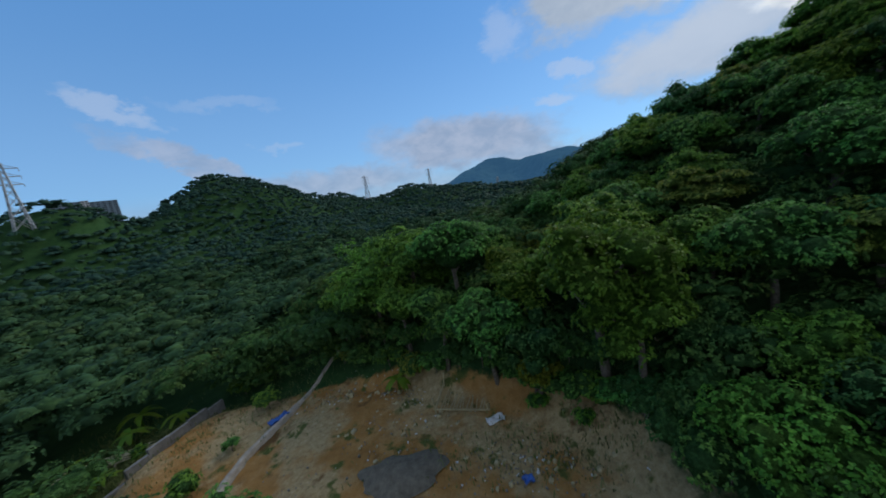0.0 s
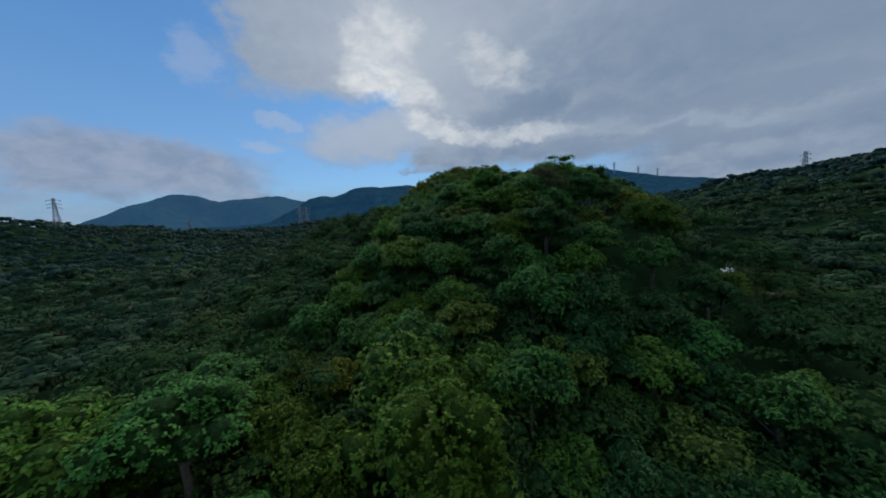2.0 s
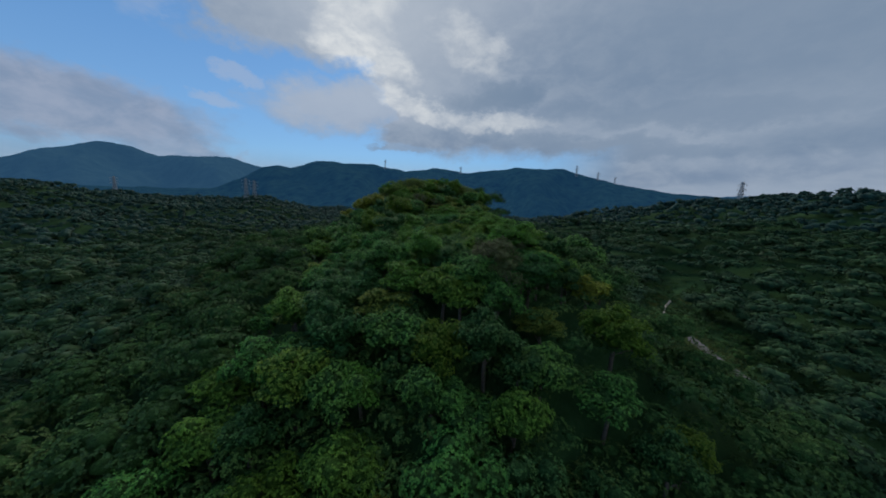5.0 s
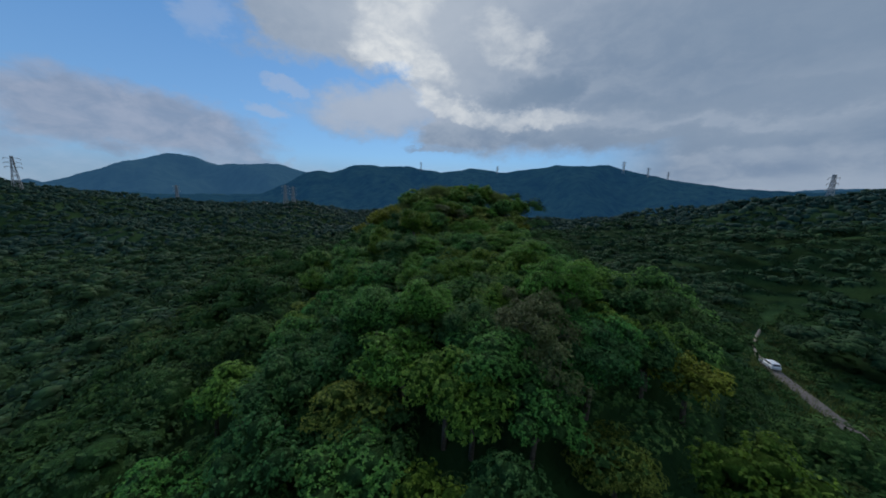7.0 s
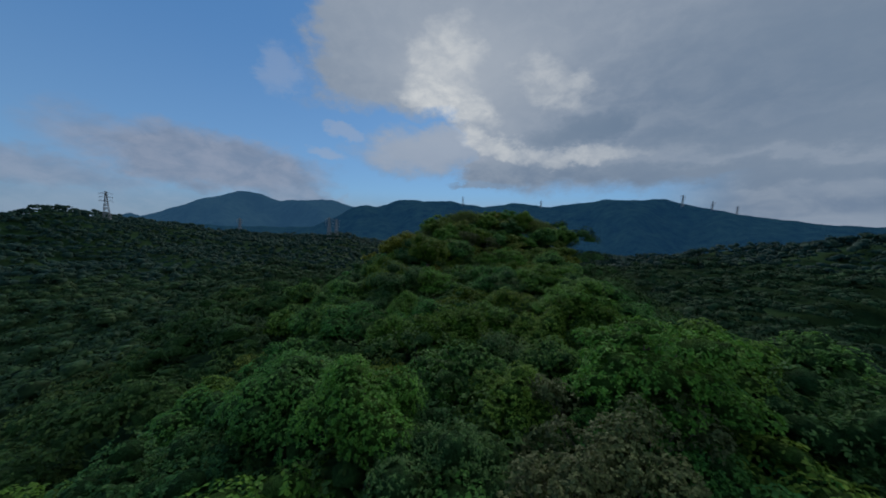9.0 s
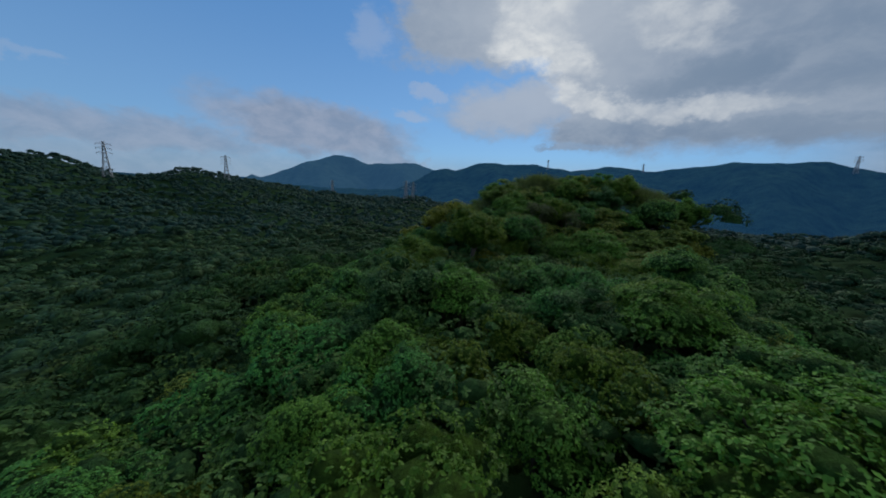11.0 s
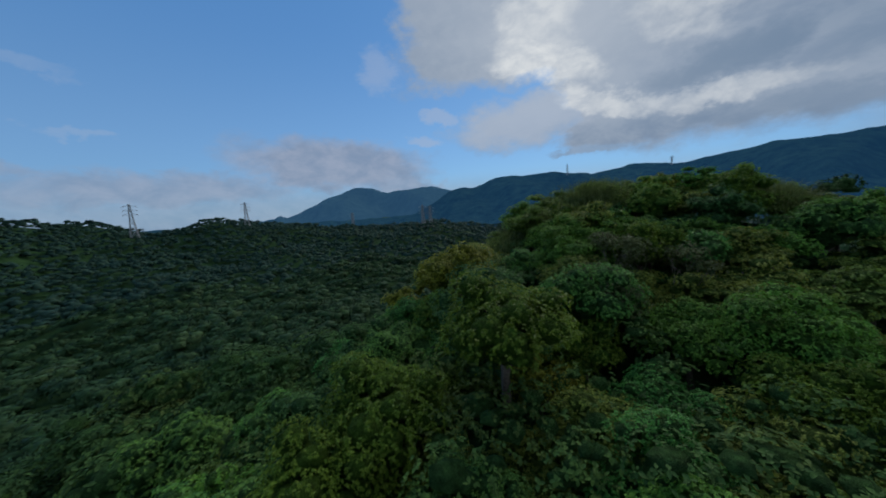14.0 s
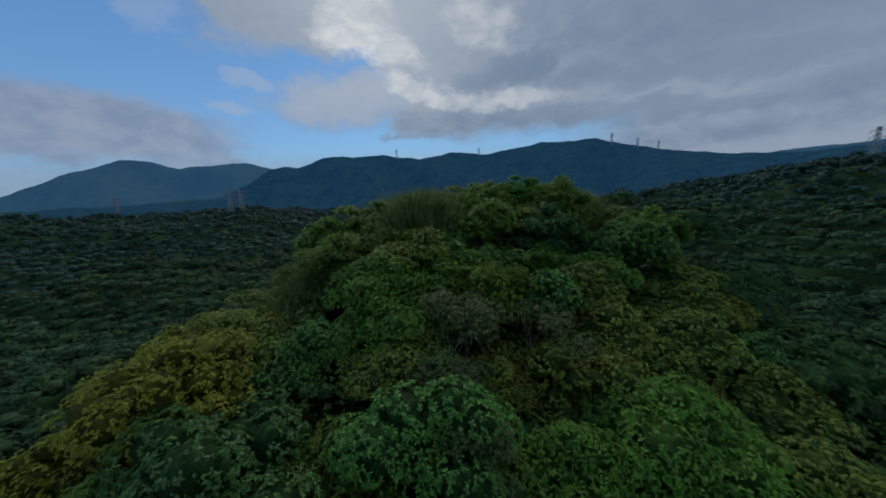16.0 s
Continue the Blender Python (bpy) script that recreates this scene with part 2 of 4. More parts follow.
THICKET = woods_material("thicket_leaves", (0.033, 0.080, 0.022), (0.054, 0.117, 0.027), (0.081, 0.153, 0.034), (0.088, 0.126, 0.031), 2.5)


def inner_shade_material(name, c, scale=3.2):
    """Filler for a crown's inner twigs and leaves, their shade put into the colour."""
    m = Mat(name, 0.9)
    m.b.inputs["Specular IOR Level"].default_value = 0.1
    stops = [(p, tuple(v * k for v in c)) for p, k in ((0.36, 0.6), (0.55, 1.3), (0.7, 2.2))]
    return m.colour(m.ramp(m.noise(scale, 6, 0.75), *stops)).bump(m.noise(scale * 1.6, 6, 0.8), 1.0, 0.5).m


INNER = inner_shade_material("inner_shade", (0.046, 0.115, 0.030))
INSIDE = {"dark": INNER, "green": inner_shade_material("inner_shade_green", (0.064, 0.145, 0.024)), "bright": inner_shade_material("inner_shade_fresh", (0.058, 0.118, 0.014)), "blue": inner_shade_material("inner_shade_bluish", (0.032, 0.090, 0.026)),
          "olive": inner_shade_material("inner_shade_olive", (0.076, 0.128, 0.024)), "yellow": inner_shade_material("inner_shade_yellow", (0.110, 0.130, 0.016))}
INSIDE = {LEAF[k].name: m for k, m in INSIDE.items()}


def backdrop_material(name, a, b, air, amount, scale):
    """Distant wooded slopes; the light of the air in front of them is put in as emission."""
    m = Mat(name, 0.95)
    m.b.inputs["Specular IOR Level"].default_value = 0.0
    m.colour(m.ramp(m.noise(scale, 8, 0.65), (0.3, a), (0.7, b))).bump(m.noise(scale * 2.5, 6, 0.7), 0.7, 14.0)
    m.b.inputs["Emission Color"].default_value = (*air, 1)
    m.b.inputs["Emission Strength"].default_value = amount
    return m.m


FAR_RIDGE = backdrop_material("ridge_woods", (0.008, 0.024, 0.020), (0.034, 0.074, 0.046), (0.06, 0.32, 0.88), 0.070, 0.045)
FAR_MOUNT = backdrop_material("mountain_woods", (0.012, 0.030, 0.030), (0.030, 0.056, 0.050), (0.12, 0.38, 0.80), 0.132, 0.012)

_m = Mat("forest_floor", 0.95)
_m.b.inputs["Specular IOR Level"].default_value = 0.08
_att = _m.n.new("ShaderNodeAttribute")
_att.attribute_name = "bare"
_green = _m.ramp(_m.noise(0.35, 8, 0.65), (0.25, (0.018, 0.048, 0.018)), (0.55, (0.030, 0.076, 0.024)), (0.8, (0.044, 0.100, 0.032)))
_soil = _m.ramp(_m.noise(0.55, 8, 0.7), (0.25, (0.22, 0.105, 0.034)), (0.5, (0.36, 0.190, 0.062)), (0.75, (0.46, 0.285, 0.120)))
_grit = _m.ramp(_m.noise(2.2, 8, 0.75), (0.3, (0.24, 0.170, 0.085)), (0.55, (0.42, 0.315, 0.165)), (0.8, (0.62, 0.50, 0.31)))
_soil = _m.mix(_m.step(_m.noise(0.16, 3), 0.42, 0.58), _soil, _grit)
_soil = _m.mix(_m.step(_m.noise(0.42, 6), 0.57, 0.66), _soil, (0.09, 0.11, 0.03))
_soil = _m.mix(_m.step(_m.noise(0.23, 5), 0.58, 0.68), _soil, (0.15, 0.085, 0.035))
_sep = _m.n.new("ShaderNodeSeparateColor")
_m.l.new(_att.outputs["Color"], _sep.inputs[0])
_add = _m.n.new("ShaderNodeMath")
_add.operation = "ADD"
_m.l.new(_sep.outputs[0], _add.inputs[0])
_nz = _m.n.new("ShaderNodeMath")
_nz.operation = "MULTIPLY_ADD"
_m.l.new(_m.noise(0.6, 6), _nz.inputs[0])
_nz.inputs[1].default_value, _nz.inputs[2].default_value = 0.7, -0.35
_m.l.new(_nz.outputs[0], _add.inputs[1])
_m.colour(_m.mix(_m.step(_add.outputs[0], 0.42, 0.58), _green, _soil)).bump(_m.noise(1.4, 8, 0.7), 0.9, 0.35)
FLOOR = _m.m


def plain(name, c, rough=0.6, metal=0.0, vary=0.2, scale=6.0):
    m = Mat(name, rough, metal)
    lo = tuple(v * (1 - vary) for v in c)
    hi = tuple(min(1, v * (1 + vary)) for v in c)
    return m.colour(m.ramp(m.noise(scale, 6, 0.7), (0.3, lo), (0.7, hi))).bump(m.noise(scale * 6, 3), 0.15, 0.01).m


STEEL = plain("galvanised_steel", (0.34, 0.35, 0.36), 0.5, 0.6)
CONCRETE = plain("weathered_concrete", (0.17, 0.17, 0.165), 0.9, 0, 0.35, 1.2)
PATH_DIRT = plain("trodden_path", (0.36, 0.31, 0.25), 0.95, 0, 0.3, 1.5)
TRACK = plain("track_asphalt", (0.16, 0.14, 0.13), 0.95, 0, 0.35, 0.8)
BAMBOO = plain("dry_bamboo", (0.42, 0.35, 0.20), 0.6, 0, 0.3, 3.0)
TARP = plain("blue_tarpaulin", (0.03, 0.10, 0.36), 0.45, 0, 0.35, 4.0)
WHITE = plain("white_paint", (0.78, 0.80, 0.82), 0.3, 0, 0.05)
GLASS = plain("dark_glass", (0.03, 0.04, 0.05), 0.08, 0, 0.1)
RUBBER = plain("tyre_rubber", (0.02, 0.02, 0.02), 0.85)
ASH = plain("burnt_ground", (0.120, 0.104, 0.078), 0.95, 0, 0.4, 2.0)
RUBBISH = plain("faded_plastic", (0.62, 0.63, 0.64), 0.5, 0, 0.25, 8.0)
FACADE = plain("facade_tiles", (0.46, 0.43, 0.43), 0.7, 0, 0.08, 0.2)
FACADE_DARK = plain("facade_dark", (0.13, 0.17, 0.21), 0.4, 0, 0.1, 0.1)

# ---------------------------------------------------------------- the lie of the land
# wooded hills: x, y, spread, height over the valley
KNOLLS = [(92, 80, 9, 1.4), (104, 67, 9, -1.0), (80, 81, 9, 4.2), (71, 75, 9, 2.7), (76, 96, 11, -2.4), (65, 89, 11, -5.9), (15, 12, 11, 2.4), (28, 20, 13, 5.0), (26, 11, 7, -2.0), (82, 50, 8, 2.5), (106, 64, 8, 2.6), (40, 30, 14, 8.7), (52, 40, 14, 3.7), (66, 50, 14, 12.5), (80, 66, 15, 1.5), (95, 78, 15, 25.7), (114, 68, 15, 20.6), (135, 74, 20, 9.4), (45, 62, 18, 3.9), (28, 48, 17, 9.9), (60, 82, 18, 18.4), (30, 85, 24, 8.4), (82, 106, 20, -0.2), (62, 18, 18, 17.6), (42, 6, 16, 4.8), (85, 40, 18, 6.9), (105, 40, 20, 12.2), (5, 32, 12, 5.9), (-12, 56, 16, 6.5), (112, -3, 16, 2.5), (106, 72, 12, -5.9)]
HILLS = [(60, 140, 25, 12), (-245, 391, 75, 76), (-183, 537, 53, 36), (-29, 545, 68, 31), (-372, 136, 65, 22), (-287, 448, 48, 22), (-287, 243, 33, 48), (200, 400, 38, 15),
         (402, -44, 110, 31), (498, -190, 162, 15), (640, -330, 80, 70), (248, -256, 118, 61), (130, 560, 150, 16)]
VALLEY = -24.0
CLEAR = (-10.8, 22.5)  # middle of the bare ground


def land(x, y):
    """The height of the ground under the trees."""
    x, y = np.asarray(x, float), np.asarray(y, float)
    z = np.full(np.broadcast(x, y).shape, VALLEY)
    for cx, cy, s, a in (*KNOLLS, *HILLS):
        z = z + a * np.exp(-((x - cx) ** 2 + (y - cy) ** 2) / (2 * s * s))
    far = np.clip((np.hypot(x - 50, y - 40) - 85) / 110, 0, 1)
    z = z + 2.4 * far * (np.sin(0.061 * x + 0.031 * y) + np.sin(0.043 * y - 0.052 * x + 1.3) + 0.6 * np.sin(0.11 * x + 0.09 * y + 2))
    b = bare(x, y)
    return z * (1 - b) + b * (-19.5 + 0.04 * (x - CLEAR[0]) - 0.02 * (y - CLEAR[1]))


def bare(x, y):
    """1 on the bare ground of the clearing, 0 in the woods."""
    u = (x - CLEAR[0]) * 0.93 - (y - CLEAR[1]) * 0.37
    v = (x - CLEAR[0]) * 0.37 + (y - CLEAR[1]) * 0.93
    d = np.sqrt((u / 24.3) ** 2 + (v / 9.8) ** 2)
    d = d + 0.08 * np.sin(3.1 * np.arctan2(v, u)) + 0.05 * np.sin(7.3 * np.arctan2(v, u) + 1)
    return np.clip((1.18 - d) / 0.3, 0, 1)


def mesh_object(name, verts, faces, mat, parent=None, smooth=False, ids=None):
    """A mesh from arrays; faces all with the same number of corners, or a list of such arrays."""
    verts = np.asarray(verts, np.float32).reshape(-1, 3)
    groups = faces if isinstance(faces, list) else [faces]
    loops = np.concatenate([np.asarray(g, np.int32).ravel() for g in groups])
    sizes = np.concatenate([np.full(len(g), np.asarray(g).shape[1], np.int32) for g in groups])
    me = bpy.data.meshes.new(name)
    me.vertices.add(len(verts))
    me.vertices.foreach_set("co", verts.ravel())
    me.loops.add(len(loops))
    me.loops.foreach_set("vertex_index", loops)
    me.polygons.add(len(sizes))
    me.polygons.foreach_set("loop_start", np.r_[0, np.cumsum(sizes)[:-1]].astype(np.int32))
    me.polygons.foreach_set("loop_total", sizes)
    for m in mat if isinstance(mat, (list, tuple)) else [mat]:
        me.materials.append(m)
    if ids is not None:
        me.polygons.foreach_set("material_index", np.asarray(ids, np.int32))
    if smooth:
        me.polygons.foreach_set("use_smooth", np.ones(len(sizes), bool))
    me.update(calc_edges=True)
    ob = new(name, me)
    ob.parent = parent
    return ob


def part(name, bm, mat, parent, label=""):
    me = bpy.data.meshes.new(name)
    bm.to_mesh(me)
    bm.free()
    me.materials.append(mat)
    ob = new(name, me)
    ob.parent = parent
    return tagged(ob, label)


# the ground, one sheet to the horizon
NA, RR = 300, np.r_[np.arange(0, 170, 1.9), np.geomspace(170, 4700, 62)]
aa = np.linspace(0, 2 * np.pi, NA, endpoint=False)
gx = 40 + RR[:, None] * np.sin(aa)[None]
gy = 40 + RR[:, None] * np.cos(aa)[None]
gz = land(gx, gy)
rough = np.array([[noise.fractal(Vector((x * 0.12, y * 0.12, 0)), 1.0, 2.0, 4) for x, y in zip(a, b)] for a, b in zip(gx[:90], gy[:90])])
gz[:90] += 0.35 * rough
k = np.arange(NA)
quads = np.concatenate([np.stack([i * NA + k, i * NA + (k + 1) % NA, (i + 1) * NA + (k + 1) % NA, (i + 1) * NA + k], 1) for i in range(len(RR) - 1)])
ground = mesh_object("ground", np.stack([gx, gy, gz], -1), quads[:, ::-1], FLOOR, smooth=True)
tagged(ground, "hilly ground of dark green undergrowth with a bare brown clearing", "ground", kind="structure")
col_at = ground.data.color_attributes.new("bare", "FLOAT_COLOR", "POINT")
bb = np.repeat(bare(gx, gy).ravel()[:, None], 4, 1).astype(np.float32)
col_at.data.foreach_set("color", bb.ravel())

# ---------------------------------------------------------------- distance


def ridge(name, profile, eye, near, crest, back, foot, mat, label, seed, lumps):
    """A distant range: a slope that climbs from its foot to a crest whose height over the eye follows the profile of (bearing, degrees)."""
    pa, pe = np.array(profile).T
    a = np.linspace(pa[0], pa[-1], 420)
    e = np.interp(a, pa, pe)
    rng = np.random.default_rng(seed)
    ph = rng.uniform(0, 6.28, 8)
    wob = sum(np.sin(a * w + p) / w for w, p in zip((0.9, 1.7, 2.9, 4.7, 7.1), ph))
    top = eye[2] + crest * np.tan(np.radians(e + 0.06 * wob))
    rows, t = [], np.linspace(0, 1, 46)
    for s in t:
        r = near + (crest - near) * s + 0.06 * crest * np.sin(a * 0.35 + 2 * s + ph[6]) * (1 - s) * s * 4
        z = foot + (top - foot) * (s ** 1.15)
        spur = np.sin(a * 0.55 + 3.0 * s + ph[5]) + 0.35 * np.sin(a * 1.3 - 6 * s + ph[7])
        z = z + lumps * spur * s * (1 - s) * 4 * 0.5
        qx, qy = r * np.sin(np.radians(a)), r * np.cos(np.radians(a))
        fold = np.array([noise.fractal(Vector((u * 9 / crest, w * 9 / crest, seed)), 0.9, 2.1, 6) for u, w in zip(qx, qy)])
        z = z + lumps * (1.3 * s * (1 - s) * 2 + 0.10) * fold
        rows.append((r, z))
    rows.append((np.full_like(a, back), np.full_like(a, foot)))
    v = np.array([[eye[0] + r * np.sin(np.radians(a)), eye[1] + r * np.cos(np.radians(a)), z] for r, z in rows]).transpose(0, 2, 1)
    n, c = v.shape[:2]
    j = np.arange(c - 1)
    f = np.concatenate([np.stack([i * c + j, (i + 1) * c + j, (i + 1) * c + j + 1, i * c + j + 1], 1) for i in range(n - 1)])
    return tagged(mesh_object(name, v, f[:, ::-1], mat, smooth=True), label, "hills", kind="structure")


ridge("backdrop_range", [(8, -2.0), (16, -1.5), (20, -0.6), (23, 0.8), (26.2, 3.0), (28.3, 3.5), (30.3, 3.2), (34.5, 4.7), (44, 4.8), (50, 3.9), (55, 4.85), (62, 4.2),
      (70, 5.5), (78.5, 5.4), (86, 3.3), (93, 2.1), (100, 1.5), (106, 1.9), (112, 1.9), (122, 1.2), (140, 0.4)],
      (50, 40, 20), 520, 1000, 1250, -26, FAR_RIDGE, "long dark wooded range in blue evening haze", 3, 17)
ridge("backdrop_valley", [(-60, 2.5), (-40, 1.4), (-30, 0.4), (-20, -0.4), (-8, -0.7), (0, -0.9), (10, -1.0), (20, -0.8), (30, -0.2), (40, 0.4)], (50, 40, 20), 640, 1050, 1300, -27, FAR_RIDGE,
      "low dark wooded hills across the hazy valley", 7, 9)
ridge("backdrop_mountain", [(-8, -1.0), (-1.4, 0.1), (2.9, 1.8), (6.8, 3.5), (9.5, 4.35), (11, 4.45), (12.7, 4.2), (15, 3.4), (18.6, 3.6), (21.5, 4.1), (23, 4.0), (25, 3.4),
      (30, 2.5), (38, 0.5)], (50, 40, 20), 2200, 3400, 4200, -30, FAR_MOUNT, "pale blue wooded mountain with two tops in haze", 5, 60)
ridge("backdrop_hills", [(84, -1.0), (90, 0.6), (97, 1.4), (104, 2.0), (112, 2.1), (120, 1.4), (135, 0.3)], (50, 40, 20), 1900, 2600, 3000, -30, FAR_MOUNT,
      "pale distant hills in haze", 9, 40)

# ---------------------------------------------------------------- trees


def leaf_cloud(rng, centres, radii, want, size, droop=0.35, flat=0.8, hidden=None, spare=2.2, tell=False):
    """Leaves on the outer, upper side of lobes: a folded four-cornered blade each. Leaves hidden inside the crown are left out. Returns vertices and faces."""
    count = int(want * spare) if hidden else want
    w = radii[:, 0] * radii[:, 1]
    which = rng.choice(len(centres), count, p=w / w.sum())
    tufts = -(-count // 5)
    which = np.repeat(which[:tufts], 5)[:count]
    d = rng.standard_normal((tufts, 3))
    d[:, 2] = np.abs(d[:, 2]) * 1.1 - 0.35
    d /= np.linalg.norm(d, axis=1)[:, None]
    d = np.repeat(d, 5, 0)[:count]
    out = np.repeat(rng.uniform(0.84, 1.1, (tufts, 1)), 5, 0)[:count]
    axis = d + (0, 0, 0.7)
    axis /= np.linalg.norm(axis, axis=1)[:, None]
    u = np.cross(axis, (0.3, 0.2, 0.93))
    u /= np.linalg.norm(u, axis=1)[:, None] + 1e-9
    w2 = np.cross(axis, u)
    turn = np.tile(np.arange(5) * 1.2566, tufts)[:count, None] + rng.uniform(-0.5, 0.5, (count, 1))
    along = u * np.cos(turn) + w2 * np.sin(turn) + axis * rng.uniform(-0.1, 0.45, (count, 1))
    along[:, 2] -= droop
    along /= np.linalg.norm(along, axis=1)[:, None]
    p = centres[which] + d * radii[which] * out + along * size * 0.5
    if hidden:
        seen = np.flatnonzero(~hidden(p, which))
        seen = np.sort(rng.permutation(seen)[:want])
        p, axis, along, count, which = p[seen], axis[seen], along[seen], len(seen), which[seen]
    up = axis * (1 - flat) + np.array([0, 0, flat]) + rng.standard_normal((count, 3)) * 0.25
    side = np.cross(along, up)
    side /= np.linalg.norm(side, axis=1)[:, None] + 1e-9
    nrm = np.cross(side, along)
    s = size * rng.uniform(0.6, 1.35, (count, 1))
    base, tip = p - along * s * 0.5, p + along * s * 0.5 - nrm * s * 0.12
    wide = 0.30
    left, right = p + side * s * wide + nrm * s * 0.07, p - side * s * wide + nrm * s * 0.07
    v = np.stack([base, left, tip, right], 1).reshape(-1, 3)
    i = np.arange(count)[:, None] * 4
    f = np.concatenate([i + (0, 1, 2), i + (0, 2, 3)], 1).reshape(-1, 3)
    return (v, f, which) if tell else (v, f)


def ball(subdiv):
    bm = bmesh.new()
    bmesh.ops.create_icosphere(bm, subdivisions=subdiv, radius=1.0)
    v = np.array([x.co[:] for x in bm.verts])
    f = np.array([[x.index for x in q.verts] for q in bm.faces])
    bm.free()
    return v, f


BALL1 = ball(1)


def lobes(rng, n, rx, rz, spread, layered=False):
    """Middles and radii of the leafy lobes that make up a crown about the origin."""
    d = rng.standard_normal((n, 3))
    d[:, 2] = np.abs(d[:, 2]) - 0.15
    d /= np.linalg.norm(d, axis=1)[:, None]
    c = d * (rx, rx, rz) * rng.uniform(0.5, 0.86, (n, 1))
    r = np.stack([rng.uniform(0.7, 1.25, n) * spread] * 3, 1)
    r[:, 1] *= rng.uniform(0.8, 1.2, n)
    r[:, 2] *= 0.42 if layered else 0.75
    return c, r


def limb(points, radii, sides=6):
    """A tapering bent branch through the points."""
    points = np.asarray(points, float)
    v, f = [], []
    for i, p in enumerate(points):
        t = points[min(i + 1, len(points) - 1)] - points[max(i - 1, 0)]
        t /= np.linalg.norm(t)
        u = np.cross(t, (0.31, 0.87, 0.13))
        u /= np.linalg.norm(u)
        w = np.cross(t, u)
        for k in range(sides):
            a = 2 * np.pi * k / sides
            v.append(p + radii[i] * (u * np.cos(a) + w * np.sin(a)))
    for i in range(len(points) - 1):
        for k in range(sides):
            k2 = (k + 1) % sides
            f.append((i * sides + k, i * sides + k2, (i + 1) * sides + k2, (i + 1) * sides + k))
    return np.array(v), np.array(f)


def join(pieces):
    v, f, o = [], [], 0
    for a, b in pieces:
        v.append(a)
        f.append(np.asarray(b) + o)
        o += len(a)
    return np.concatenate(v), np.concatenate(f)


def tree_proto(seed, rx, rz, height, n_lobes, spread, leaves, size, mat, layered=False, droop=0.35, core=0.76):
    """A tree at the origin: trunk with limbs, and a crown of leaves round filler lumps of darkened green. The crown's
    top lies at the height.
    """
    rng = np.random.default_rng(seed)
    thing = new("tree")
    mid = height - rz
    c, r = lobes(rng, n_lobes, rx, rz, spread, layered)
    c = c + (0, 0, mid)
    pieces = [limb([(0, 0, -1.0), (0.1, 0.05, height * 0.3), (0.2, -0.1, mid * 0.9), (0.1, 0, mid + rz * 0.5)], [0.24, 0.2, 0.15, 0.06])]
    for k in rng.choice(n_lobes, min(7, n_lobes), replace=False):
        a = np.array([0.15, -0.05, mid * rng.uniform(0.55, 0.85)])
        pieces.append(limb([a, (a + c[k]) / 2 + (0, 0, 0.25), c[k]], [0.1, 0.07, 0.03], 5))
    tv, tf = join(pieces)
    mesh_object("trunk", tv, tf, BARK, thing, True)

    def hidden(p, which):
        inside = np.zeros(len(p), bool)
        for k in range(n_lobes):
            inside |= (which != k) & ((((p - c[k]) / r[k]) ** 2).sum(1) < 0.72)
        return inside | (p[:, 2] < mid - rz * 0.55)

    lv, lf = leaf_cloud(rng, c, r, leaves, size, droop, hidden=hidden, spare=2.6)
    blobs = [(lv, lf)]
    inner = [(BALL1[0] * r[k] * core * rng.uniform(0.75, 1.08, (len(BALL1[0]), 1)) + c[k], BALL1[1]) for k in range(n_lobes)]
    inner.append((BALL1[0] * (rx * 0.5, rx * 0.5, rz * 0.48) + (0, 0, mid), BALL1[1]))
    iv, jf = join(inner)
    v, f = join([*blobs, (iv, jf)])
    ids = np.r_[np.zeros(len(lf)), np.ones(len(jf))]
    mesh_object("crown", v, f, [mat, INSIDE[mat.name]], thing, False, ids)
    return thing


KINDS = {
    "dark": [tree_proto(11, 3.4, 3.3, 8.2, 34, 1.05, 3144, 0.218, LEAF["dark"]), tree_proto(12, 2.9, 3.1, 7.8, 30, 0.95, 2822, 0.195, LEAF["dark"])],
    "green": [tree_proto(21, 3.5, 2.9, 7.6, 34, 1.05, 3064, 0.226, LEAF["green"], True), tree_proto(22, 3.0, 3.2, 8.0, 30, 1.0, 2983, 0.201, LEAF["green"])],
    "bright": [tree_proto(31, 3.0, 2.9, 7.6, 28, 1.0, 2741, 0.210, LEAF["bright"], False, 0.6)],
    "blue": [tree_proto(41, 3.3, 3.2, 7.8, 32, 1.0, 3386, 0.185, LEAF["blue"])],
    "olive": [tree_proto(51, 3.5, 2.8, 7.4, 34, 1.0, 3064, 0.210, LEAF["olive"], True)],
    "yellow": [tree_proto(61, 2.5, 2.6, 7.2, 24, 0.85, 1854, 0.210, LEAF["yellow"])],
}
